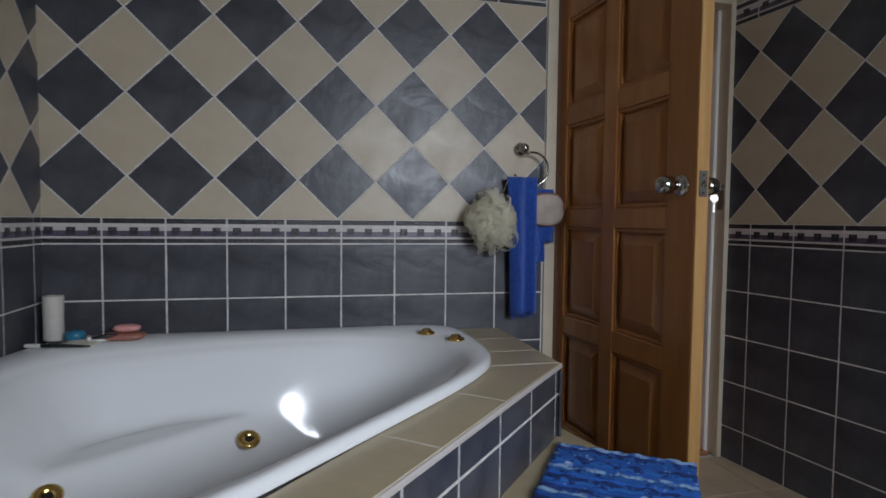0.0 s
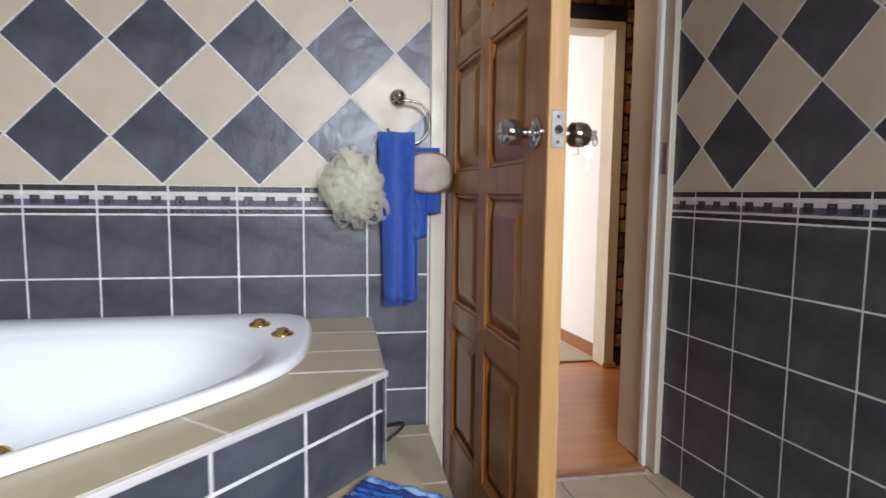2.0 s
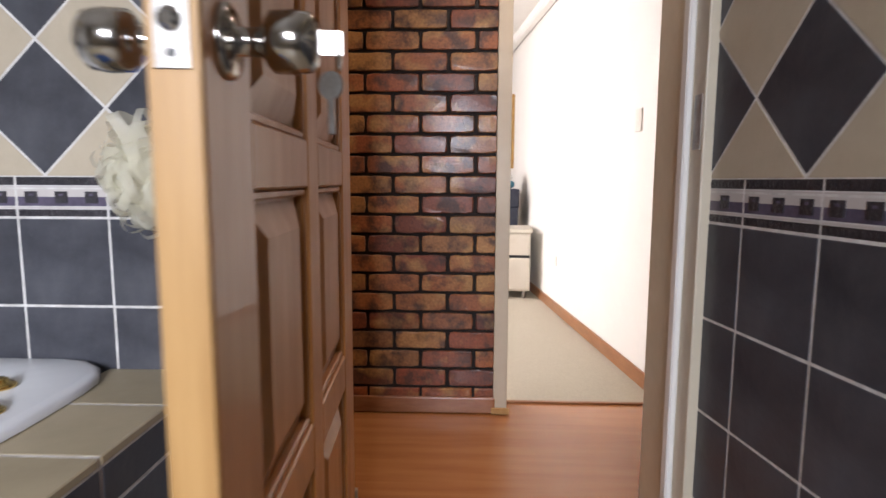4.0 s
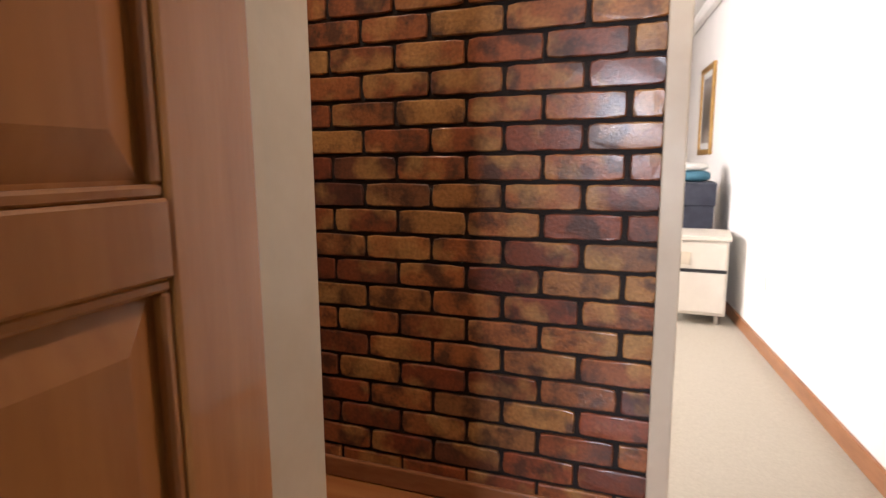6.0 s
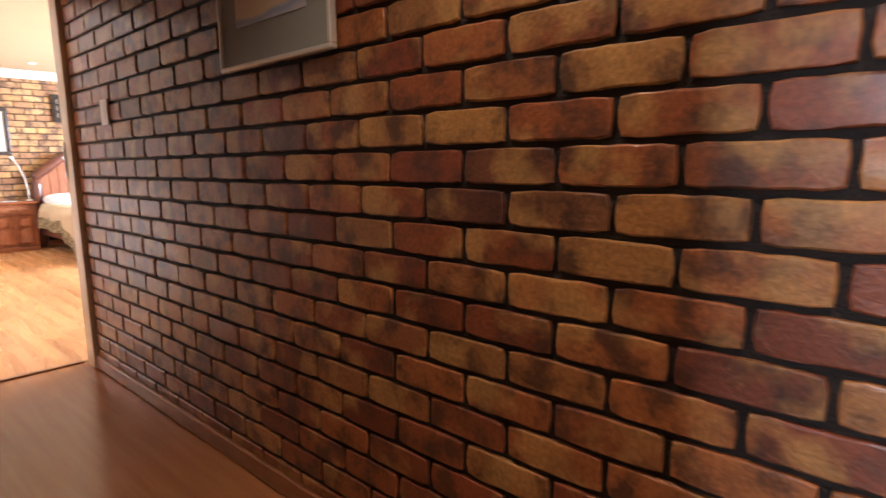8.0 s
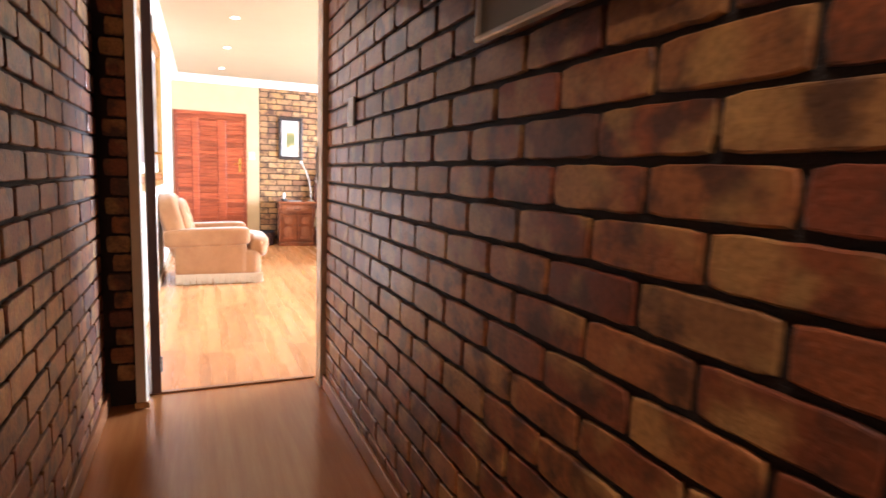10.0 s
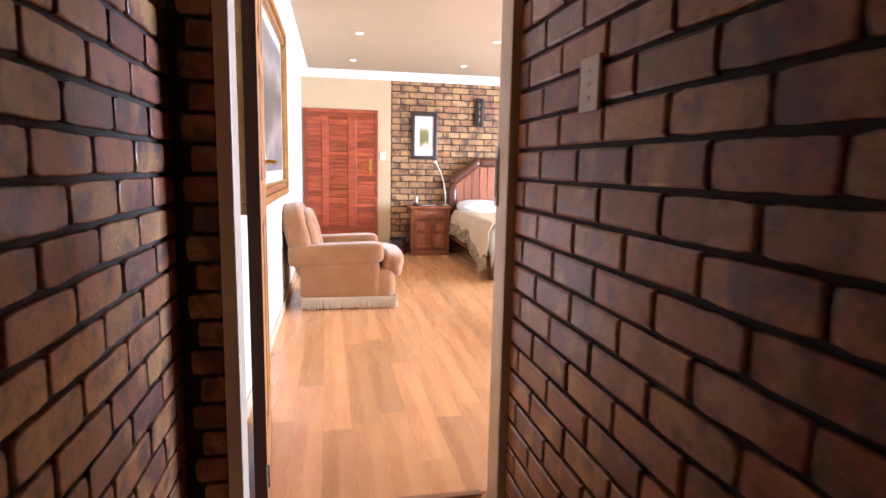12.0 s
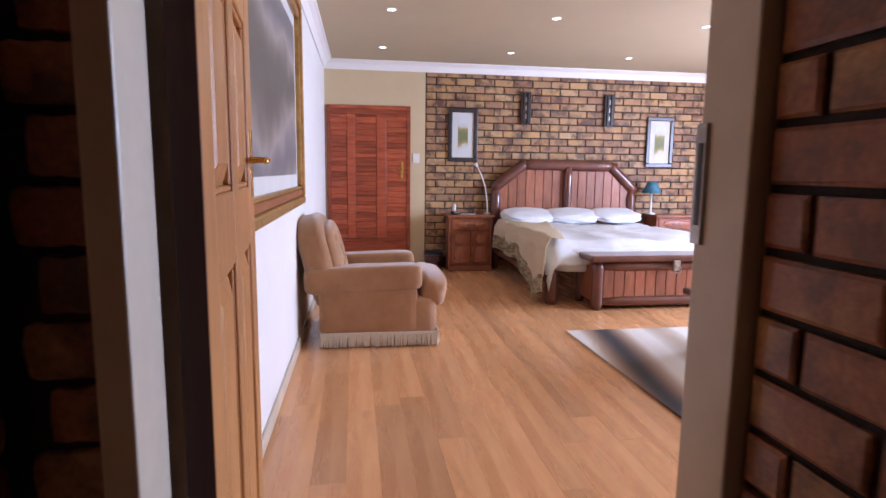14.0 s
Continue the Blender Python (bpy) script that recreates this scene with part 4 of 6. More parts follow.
lr = random.Random(8)
for i in range(560):
    d = Vector((lr.gauss(0, 1), lr.gauss(0, 1), lr.gauss(0, 1))).normalized()
    s = d.orthogonal().normalized()
    s.rotate(Matrix.Rotation(lr.uniform(0, 6.28), 3, d))
    R = lr.uniform(0.035, 0.10) * (1.2 if d.x < 0 or d.z < -0.5 else 1.0) * (1.25 if i % 5 == 0 else 1.0)
    f, ph = lr.uniform(5, 9), lr.uniform(0, 6.28)
    pts = [d * (R * (0.35 + 0.65 * math.sin(k / 9 * math.pi) ** 0.7)) + s * ((k / 9 - 0.5) * 0.10) + d.cross(s) * (0.009 * math.sin(k / 9 * f + ph)) for k in range(10)]
    w = d.cross(s) * lr.uniform(0.006, 0.014)
    a = [bm.verts.new(p - w) for p in pts]
    b = [bm.verts.new(p + w) for p in pts]
    for k in range(9):
        bm.faces.new((a[k], a[k + 1], b[k + 1], b[k]))
part("mesh_ruffle", bm, M_LOOFAH, LOOFAH, smooth=True)
part("cord", tube([(0.0, 0.02, 0.03), (0.05, 0.02, 0.12), (0.075, 0.03, 0.17)], 0.002, 6), M_LOOFAH, LOOFAH)
MITT = thing("bath_mitt", pose(-0.908, -0.058, 1.118), "stone-coloured oval bath mitt with brown binding", "bath mitt")
part("pad", soft_box((0.145, 0.03, 0.125), 2.6, 10, 0.03, 2), M_POUCH, MITT, smooth=True)
ov = [(0.075 * math.copysign(abs(math.cos(a)) ** 0.75, math.cos(a)), 0, 0.064 * math.copysign(abs(math.sin(a)) ** 0.75, math.sin(a))) for a in (2 * math.pi * i / 40 for i in range(41))]
part("binding", tube(ov, 0.0045, 8), M_BINDING, MITT, smooth=True)
part("tag", box((-0.066, -0.018, 0.018), (-0.050, -0.0145, 0.034), 0.001), M_BLACK, MITT)

# toiletries on the bath's back corner
ZR = DECK + SINK + 0.026
ROLL = thing("paper_roll", pose(-2.672, -0.075, ZR), "white paper tube standing on the bath rim", "paper roll")
part("paper", lathe([(0.029, 0), (0.031, 0.004), (0.03, 0.07), (0.031, 0.145), (0.029, 0.148), (0.014, 0.148), (0.013, 0.14), (0.001, 0.14)], 24), M_ROLL, ROLL, smooth=True)
POT = thing("small_pot", pose(-2.60, -0.10, ZR), "small teal plastic pot", "pot")
part("body", lathe([(0.026, 0), (0.030, 0.006), (0.031, 0.02), (0.028, 0.03), (0.012, 0.034), (0.001, 0.034)], 22), M_TEAL, POT, smooth=True)
SOAPDISH = thing("soap_dish", pose(-2.448, -0.115, ZR), "small terracotta soap dish on the bath rim", "soap dish")
part("dish", soft_box((0.13, 0.075, 0.026), 3, 8, 0.03, 4, at=(0, 0, 0.013)), M_DISH, SOAPDISH, smooth=True)
SOAP = thing("soap_bar", pose(-2.440, -0.112, ZR + 0.026), "used bar of pink soap on its dish", "soap")
part("bar", soft_box((0.085, 0.05, 0.026), 2.5, 8, 0.05, 6, at=(0, 0, 0.013)), M_PINK, SOAP, smooth=True)
TRAY = thing("pale_sponge", pose(-2.56, -0.19, ZR), "flat cream sponge pad", "sponge")
part("pad", soft_box((0.10, 0.06, 0.014), 3, 8, 0.06, 9, at=(0, 0, 0.007)), M_LOOFAH, TRAY, smooth=True)
for i, (x, y, a, c1, c2) in enumerate(((-2.66, -0.20, -12, M_WHITE_PL, M_BLACK), (-2.60, -0.165, 14, M_BLACK, M_WHITE_PL))):
    tb = thing("toothbrush", pose(x, y, ZR, 0, 0, a), "white and black toothbrush lying on the bath rim", "toothbrush", "toothbrushes")
    part("handle", tube([(0, 0, 0.006), (0.05, 0, 0.007), (0.10, 0, 0.006), (0.15, 0, 0.006)], [0.006, 0.0065, 0.005, 0.003], 8), c2, tb, smooth=True)
    part("head", box((-0.05, -0.007, 0.001), (0.0, 0.007, 0.012), 0.003, 2), c1, tb)
RAZOR = thing("razor", pose(-2.53, -0.17, ZR + 0.014, 0, 0, 20), "black and white razor", "razor")
part("handle", tube([(0, 0, 0.005), (0.05, 0, 0.008), (0.09, 0.005, 0.006)], [0.004, 0.006, 0.004], 8), M_BLACK, RAZOR, smooth=True)
part("head", box((-0.012, -0.02, 0.0), (0.0, 0.02, 0.012), 0.003, 2), M_WHITE_PL, RAZOR)

# ---- hall ----
HP = thing("framed_watercolour", pose(-2.157, 1.278, 1.444 + 0.24), "framed seaside watercolour in a thin silver frame", "picture")
w, h = 0.60, 0.48
for x0, x1, z0, z1 in ((-w / 2, w / 2, -h / 2, -h / 2 + 0.014), (-w / 2, w / 2, h / 2 - 0.014, h / 2), (-w / 2, -w / 2 + 0.014, -h / 2 + 0.014, h / 2 - 0.014), (w / 2 - 0.014, w / 2, -h / 2 + 0.014, h / 2 - 0.014)):
    part("frame_bar", box((x0, -0.012, z0), (x1, 0.012, z1), 0.003), M_PALE_METAL, HP)
part("mount", box((-w / 2 + 0.014, -0.003, -h / 2 + 0.014), (w / 2 - 0.014, 0.004, h / 2 - 0.014)), M_MAT_GREY, HP)
part("painting", box((-0.19, -0.0055, -0.115), (0.19, -0.0032, 0.14)), M_SEASCAPE, HP)
part("painted_boat", prism([(0.0, 0.0), (0.07, 0.012), (0.085, 0.025), (0.0, 0.016)], 0, 0.001), M_DISH, HP, m=pose(0.02, -0.0066, -0.05, 90, 0, 0))
part("backing", box((-w / 2 + 0.01, 0.004, -h / 2 + 0.01), (w / 2 - 0.01, 0.021, h / 2 - 0.01)), M_SKIRT, HP)


def switch_plate(name, m, w, h, rockers, label, material=M_WHITE_PL):
    ob = thing(name, m, label, "light switch")
    part("plate", box((-w / 2, -0.009, -h / 2), (w / 2, 0, h / 2), 0.003, 2), material, ob)
    for z in rockers:
        part("rocker", box((-0.008, -0.0108, z - 0.005), (0.008, -0.008, z + 0.005), 0.001), M_CORNICE, ob)
    return ob


switch_plate("light_switch", pose(-3.675, 1.2985, 1.40), 0.095, 0.12, (0.03, 0.0, -0.03), "cream three-gang light switch on the brick wall")


def downlight(m, group, label):
    ob = thing("downlight", m, label, "downlight", group)
    part("rim", lathe([(0.043, 0), (0.043, -0.004), (0.036, -0.006), (0.033, -0.002), (0.033, 0.0)], 22), M_CORNICE, ob)
    part("bulb", lathe([(0.032, -0.001), (0.03, -0.004), (0.001, -0.0045)], 18), M_BULB, ob, "lit lamp face")
    return ob


for x in (-0.2, -1.45):
    downlight(pose(x, 0.72, ZT), "hall downlights", "small round ceiling downlight in the hall")


# ---- bedroom ----


def armchair():
    ob = thing("armchair", pose(-7.28, 0.0, 0), "tan velvet armchair with a buttoned back and fringed hem", "armchair")
    part("seat_base", soft_box((0.73, 0.74, 0.25), 14, 12, 0.004, 1, at=(0, 0.92, 0.2)), M_CHAIR, ob, smooth=True)
    part("seat_cushion", soft_box((0.46, 0.7, 0.2), 4.5, 14, 0.012, 3, at=(0, 0.97, 0.365)), M_CHAIR, ob, smooth=True)
    part("cushion_front", soft_box((0.72, 0.2, 0.21), 4.0, 14, 0.02, 9, at=(0, 1.265, 0.345), m=Matrix.Rotation(radians(-9), 4, "X")), M_CHAIR, ob, smooth=True)
    tilt = Matrix.Rotation(radians(15), 4, "X")
    part("backrest", soft_box((0.72, 0.21, 0.62), 4.2, 16, 0.015, 5, at=(0, 0.54, 0.515), m=tilt), M_CHAIR, ob, smooth=True)
    # buttoned pad: dimples at the buttons, creases running between them
    spots = [(x, z) for x, z in ((-0.2, 0.1), (0.0, 0.1), (0.2, 0.1), (-0.1, 0.0), (0.1, 0.0), (-0.2, -0.1), (0.0, -0.1), (0.2, -0.1))]
    seams = [(a, b) for i, a in enumerate(spots) for b in spots[i + 1:] if 0.12 < math.dist(a, b) < 0.16]
    bm = soft_box((0.62, 0.2, 0.43), 3.6, 40, 0.02, 8)
    for v in bm.verts:
        if v.co.y > 0.02:
            p = Vector((v.co.x, v.co.z))
            cut = max(0.036 * math.exp(-((p - Vector(s)).length / 0.035) ** 2) for s in spots)
            for a, b in seams:
                a, b = Vector(a), Vector(b)
                t = min(1.0, max(0.0, (p - a).dot(b - a) / (b - a).length_squared))
                cut = max(cut, 0.022 * math.exp(-((p - a.lerp(b, t)).length / 0.013) ** 2))
            v.co.y -= cut
    lean = Matrix.Translation((0, 0.59, 0.56)) @ tilt
    bm.transform(lean)
    part("back_pad", bm, M_CHAIR, ob, smooth=True)
    for x, z in spots:
        at = lean @ Vector((x, 0.066, z))
        part("button", lathe([(0.015, 0), (0.013, 0.007), (0.001, 0.01)], 12, axis="y", at=tuple(at)), M_CHAIR, ob)
    for s in (-1, 1):
        part("armrest", soft_box((0.17, 0.74, 0.17), 7, 14, 0.006, 7 + s, at=(s * 0.295, 0.82, 0.435), m=Matrix.Rotation(radians(2), 4, "X")), M_CHAIR, ob, smooth=True)
        part("arm_panel", soft_box((0.13, 0.62, 0.3), 14, 10, 0.003, 2 + s, at=(s * 0.306, 0.85, 0.235)), M_CHAIR, ob, smooth=True)
    r = random.Random(4)
    edges = [((-0.37, 0.55), (0.37, 0.55)), ((0.375, 0.55), (0.375, 1.29)), ((0.37, 1.295), (-0.37, 1.295)), ((-0.375, 1.29), (-0.375, 0.55))]
    for a, b in edges:
        bm = bmesh.new()
        n = int(math.dist(a, b) / 0.0075)
        for i in range(n):
            t = (i + 0.5) / n
            x, y = a[0] + (b[0] - a[0]) * t, a[1] + (b[1] - a[1]) * t
            dx, dy = r.uniform(-0.005, 0.005), r.uniform(-0.005, 0.005)
            tube([(x, y, 0.095), (x + dx * 0.5, y + dy * 0.5, 0.05), (x + dx, y + dy, 0.006 + r.uniform(0, 0.006))], [0.0042, 0.004, 0.0034], 5, bm)
        box((min(a[0], b[0]) - 0.004, min(a[1], b[1]) - 0.004, 0.085), (max(a[0], b[0]) + 0.004, max(a[1], b[1]) + 0.004, 0.1), bm=bm)
        part("fringe", bm, M_FRINGE, ob, "cream thread fringe")
    return ob


settle(armchair(), (-7.28, 0.92), (-7.645, 0.897), 1.07, ASKEW)


def picture(name, m, w, h, bar, depth, frame_mat, mount_mat, art_mat, mount, label):
    """A framed picture; local x across, -y out of the wall."""
    ob = thing(name, m, label, "picture")
    for x0, x1, z0, z1 in ((-w / 2, w / 2, -h / 2, -h / 2 + bar), (-w / 2, w / 2, h / 2 - bar, h / 2), (-w / 2, -w / 2 + bar, -h / 2 + bar, h / 2 - bar), (w / 2 - bar, w / 2, -h / 2 + bar, h / 2 - bar)):
        part("frame_bar", box((x0, -depth, z0), (x1, 0, z1), min(0.008, bar / 3), 2), frame_mat, ob)
    part("mount", box((-w / 2 + bar, -depth * 0.4, -h / 2 + bar), (w / 2 - bar, -0.002, h / 2 - bar)), mount_mat, ob)
    part("painting", box((-w / 2 + bar + mount, -depth * 0.4 - 0.002, -h / 2 + bar + mount), (w / 2 - bar - mount, -depth * 0.4 - 0.0002, h / 2 - bar - mount)), art_mat, ob)
    return ob


facing = lambda y, z, x=BX0 + 0.002: pose(x, y, z, 0, 0, 90)
picture("framed_print", facing(2.057, 1.638), 0.365, 0.645, 0.05, 0.03, M_DARKBLUE, M_MAT, M_LANDSCAPE, 0.07, "framed landscape print in a wide black frame")
picture("framed_print", facing(4.665, 1.60), 0.375, 0.645, 0.05, 0.03, M_DARKBLUE, M_MAT, M_LANDSCAPE, 0.07, "framed landscape print above the bedside lamp")
big = thing("framed_painting", pose(-6.27, BY0, 1.61, 0, 0, 180), "large oil painting in a stepped gilt frame", "painting")
settle(big, (BX0, BY0), (BX0, BY0), turn=ASKEW)
W2, H2 = 2.2, 1.27
for ins, bar, dep, mat in ((0, 0.05, 0.06, M_GILT), (0.05, 0.045, 0.045, M_SKIRT), (0.095, 0.02, 0.05, M_GILT)):
    w, h = W2 / 2 - ins, H2 / 2 - ins
    for x0, x1, z0, z1 in ((-w, w, -h, -h + bar), (-w, w, h - bar, h), (-w, -w + bar, -h + bar, h - bar), (w - bar, w, -h + bar, h - bar)):
        part("frame_bar", box((x0, -dep, z0), (x1, 0, z1), 0.01, 2), mat, big)
part("mount", box((-W2 / 2 + 0.115, -0.02, -H2 / 2 + 0.115), (W2 / 2 - 0.115, -0.002, H2 / 2 - 0.115)), M_MAT, big)
part("canvas", box((-W2 / 2 + 0.19, -0.024, -H2 / 2 + 0.19), (W2 / 2 - 0.19, -0.0205, H2 / 2 - 0.19)), M_OIL, big)
for y in (2.845, 3.945):
    sc = thing("wall_sconce", facing(y, 1.985), "dark timber wall light slab on the brick", "wall light", "wall lights over the bed")
    part("back_board", box((-0.065, -0.035, -0.2), (0.065, 0, 0.2), 0.006, 2), M_DARKBLUE, sc)
    part("rib", box((-0.038, -0.055, -0.185), (-0.012, -0.035, 0.185), 0.005), M_DARKBLUE, sc)
    part("rib", box((0.012, -0.055, -0.185), (0.038, -0.035, 0.185), 0.005), M_DARKBLUE, sc)
    for z in (-0.1, 0.0, 0.1):
        part("slot", box((-0.008, -0.04, z - 0.03), (0.008, -0.035, z + 0.03), 0.002), M_STEEL, sc)
switch_plate("light_switch", facing(1.48, 1.35), 0.08, 0.115, (0.0,), "white light switch on cream plaster")

# slatted red door
RDOOR = thing("door_red", pose(BX0 + 0.001, 0.906, 0, 0, 0, 90), "closed red-stained door clad with split slats", "door", kind="structure")
rr = random.Random(21)
for x0, x1, z0, z1 in ((-0.50, -0.455, 0, 1.965), (0.455, 0.50, 0, 1.965), (-0.455, 0.455, 1.92, 1.965)):
    part("architrave", box((x0, -0.03, z0), (x1, 0, z1), 0.004), M_DOOR_RED, RDOOR)
part("backing", box((-0.455, -0.008, 0.0), (0.455, 0, 1.92)), M_DOOR_RED, RDOOR)
part("top_rail", box((-0.455, -0.026, 1.86), (0.455, -0.008, 1.92), 0.004), M_DOOR_RED, RDOOR)
part("bottom_rail", box((-0.455, -0.03, 0.05), (0.455, -0.008, 0.33), 0.006), M_DOOR_RED, RDOOR)
part("ledge", box((-0.455, -0.045, 0.33), (0.455, -0.008, 0.365), 0.006), M_DOOR_RED, RDOOR)
for x0, x1 in ((-0.26, -0.165), (0.09, 0.21)):
    part("plank", box((x0, -0.03, 0.365), (x1, -0.008, 1.86), 0.006, 2), M_DOOR_RED, RDOOR)
for x0, x1 in ((-0.455, -0.262), (-0.163, 0.088), (0.212, 0.455)):
    z = 0.37
    while z < 1.855:
        h = min(rr.uniform(0.045, 0.08), 1.858 - z)
        part("slat", box((x0, -0.02 - rr.uniform(0, 0.006), z), (x1, -0.008, z + h - 0.003), 0.004), M_DOOR_RED, RDOOR)
        z += h
HR = part("lever_handle", tube([(0.40, -0.026, 1.22), (0.40, -0.065, 1.22), (0.31, -0.07, 1.215)], [0.008, 0.008, 0.006], 10), M_GOLD, RDOOR, "brass lever handle")
part("lock_plate", box((0.383, -0.03, 1.10), (0.417, -0.026, 1.30), 0.001), M_GOLD, RDOOR)


def nightstand(y, label):
    """A carved bedside cabinet; local x across, -y towards the room."""
    ob = thing("nightstand", pose(BX0 + 0.02, y, 0, 0, 0, 90), label, "nightstand", "nightstands beside the bed")
    w = 0.27
    part("body", box((-w + 0.02, -0.33, 0.05), (w - 0.02, -0.005, 0.645), 0.004), M_NS, ob)
    part("plinth", box((-w, -0.36, 0.0), (w, 0, 0.06), 0.012, 2), M_NS, ob)
    part("top", box((-w - 0.02, -0.385, 0.645), (w + 0.02, 0.01, 0.68), 0.012, 2), M_NS, ob)
    for s in (-1, 1):
        part("corner_post", box((s * w - 0.03 * (s > 0), -0.352, 0.06), (s * w + 0.03 * (s < 0), -0.315, 0.645), 0.008), M_NS, ob)
    d = part("drawer", box((-0.235, -0.348, 0.50), (0.235, -0.33, 0.63), 0.006), M_NS, ob)
    part("applique", soft_box((0.34, 0.018, 0.075), 2.4, 8, 0.12, 3, at=(0, -0.353, 0.57)), M_LOG_BOARD, d, smooth=True)
    part("pull", tube([(-0.05, -0.36, 0.565), (-0.04, -0.375, 0.565), (0.04, -0.375, 0.565), (0.05, -0.36, 0.565)], 0.006, 8), M_LOG, d)
    for s in (-1, 1):
        dd = part("door", box((min(s * 0.004, s * 0.235), -0.348, 0.085), (max(s * 0.004, s * 0.235), -0.33, 0.485), 0.006), M_NS, ob)
        for z, a, b in ((0.39, 0.12, 0.11), (0.22, 0.13, 0.16), (0.13, 0.15, 0.05)):
            part("applique", soft_box((a, 0.018, b), 3.0, 7, 0.15, z * 30 + s, at=(s * 0.13, -0.352, z)), M_LOG_BOARD, dd, smooth=True)
        part("pull", lathe([(0.009, 0), (0.012, -0.01), (0.008, -0.018), (0.001, -0.019)], 12, axis="y", at=(s * 0.035, -0.348, 0.32)), M_LOG, dd)
    return ob


nightstand(2.105, "carved red wooden nightstand with drawer and doors")
nightstand(4.76, "carved red wooden nightstand holding the table lamp")
GL = thing("reading_lamp", pose(-10.16, 2.35, 0.68), "thin white gooseneck reading lamp on the nightstand", "reading lamp")
part("base", lathe([(0.045, 0), (0.045, 0.012), (0.012, 0.02), (0.001, 0.021)], 18), M_WHITE_PL, GL)
part("neck", tube([(0, 0, 0.015), (0.0, -0.005, 0.15), (0, -0.03, 0.32), (0, -0.08, 0.47), (0.01, -0.14, 0.575)], 0.0075, 8), M_WHITE_PL, GL, smooth=True)
part("head", tube([(0.01, -0.135, 0.57), (0.015, -0.165, 0.61)], [0.012, 0.024], 12), M_WHITE_PL, GL)
PH = thing("telephone", pose(-10.12, 1.93, 0.68, 0, 0, 20), "small white cordless telephone on its cradle", "telephone")
part("cradle", soft_box((0.09, 0.08, 0.04), 4, 6, at=(0, 0, 0.02)), M_BLACK, PH, smooth=True)
part("handset", soft_box((0.045, 0.03, 0.11), 4, 6, at=(0, 0, 0.075)), M_WHITE_PL, PH, smooth=True)
part("screen", box((0.0155, -0.012, 0.085), (0.0165, 0.012, 0.11)), M_TEAL, PH)
BK = thing("book", pose(-10.1, 2.1, 0.68, 0, 0, 75), "dark closed book on the nightstand", "book")
part("cover", box((-0.09, -0.06, 0), (0.09, 0.06, 0.016), 0.003), M_NAVY, BK)
part("pages", box((-0.085, -0.0615, 0.003), (0.0905, 0.0585, 0.013)), M_MAT, BK)
TLAMP = thing("table_lamp", pose(-10.15, 4.46, 0.68), "bedside lamp with a teal cone shade", "table lamp")
part("base", lathe([(0.06, 0), (0.06, 0.012), (0.02, 0.025), (0.014, 0.05), (0.013, 0.27), (0.001, 0.271)], 20), M_WHITE_PL, TLAMP, smooth=True)
bm = bmesh.new()
lathe([(0.125, 0.27), (0.05, 0.42), (0.046, 0.42), (0.121, 0.27)], 28, bm)
part("shade", bm, M_SHADE, TLAMP, "teal fabric shade", smooth=True)
BASKET = thing("waste_basket", pose(-10.2, 1.69, 0), "low dark wicker basket on the floor", "basket")
part("bowl", lathe([(0.075, 0.0), (0.10, 0.01), (0.115, 0.2), (0.12, 0.21), (0.11, 0.21), (0.095, 0.02), (0.001, 0.015)], 20), M_NAVY, BASKET)
for k in range(6):
    part("weave_band", tube([((0.103 + 0.0025 * k) * math.cos(a), (0.103 + 0.0025 * k) * math.sin(a), 0.025 + 0.03 * k) for a in (2 * math.pi * i / 20 for i in range(21))], 0.008, 6), M_LOG, BASKET)


for ob in (GL, PH, BK, TLAMP, BASKET):
    settle(ob, (-10.35, 2.063), (BX0, 2.057))
settle(TLAMP, (0, 0), (0, 0.04))


def bed():
    ob = thing("bed", pose(0, 0, 0), "log-framed double bed with a boarded headboard", "bed")
    X = -10.23
    for y, z1 in ((2.46, 0.99), (4.21, 0.98)):
        part("post", log_bm((X, y, 0), (X, y, z1), 0.062, y), M_LOG, ob, smooth=True)
    part("centre_post", log_bm((X + 0.03, 3.36, 0.3), (X + 0.03, 3.36, 1.24), 0.06, 4), M_LOG, ob, smooth=True)
    part("top_log", log_bm((X, 2.74, 1.265), (X, 4.0, 1.255), 0.068, 1), M_LOG, ob, smooth=True)
    part("slope_log", log_bm((X, 2.42, 0.965), (X, 2.83, 1.285), 0.066, 2), M_LOG, ob, smooth=True)
    part("slope_log", log_bm((X, 4.26, 0.945), (X, 3.9, 1.275), 0.066, 3), M_LOG, ob, smooth=True)
    n = 15
    for i in range(n):
        y0, y1 = 2.5 + (4.17 - 2.5) * i / n, 2.5 + (4.17 - 2.5) * (i + 1) / n
        yc = (y0 + y1) / 2
        top = 1.25 - max(0.0, (2.80 - yc) * 0.82, (yc - 3.93) * 0.9)
        part("head_board", box((X - 0.02, y0 + 0.002, 0.3), (X + 0.012, y1 - 0.002, top), 0.005), M_LOG_BOARD, ob)
    for y in (2.47, 4.22):
        part("side_rail", log_bm((-10.2, y, 0.24), (-8.2, y, 0.24), 0.06, y * 2), M_LOG, ob, smooth=True)
    for y in (2.5, 4.2):
        part("foot_leg", log_bm((-8.25, y, 0), (-8.25, y, 0.3), 0.06, y * 3), M_LOG, ob)
    part("mattress", soft_box((2.0, 1.74, 0.26), 8, 12, at=(-9.19, 3.345, 0.40)), M_SHEET, ob, smooth=True)
    return ob


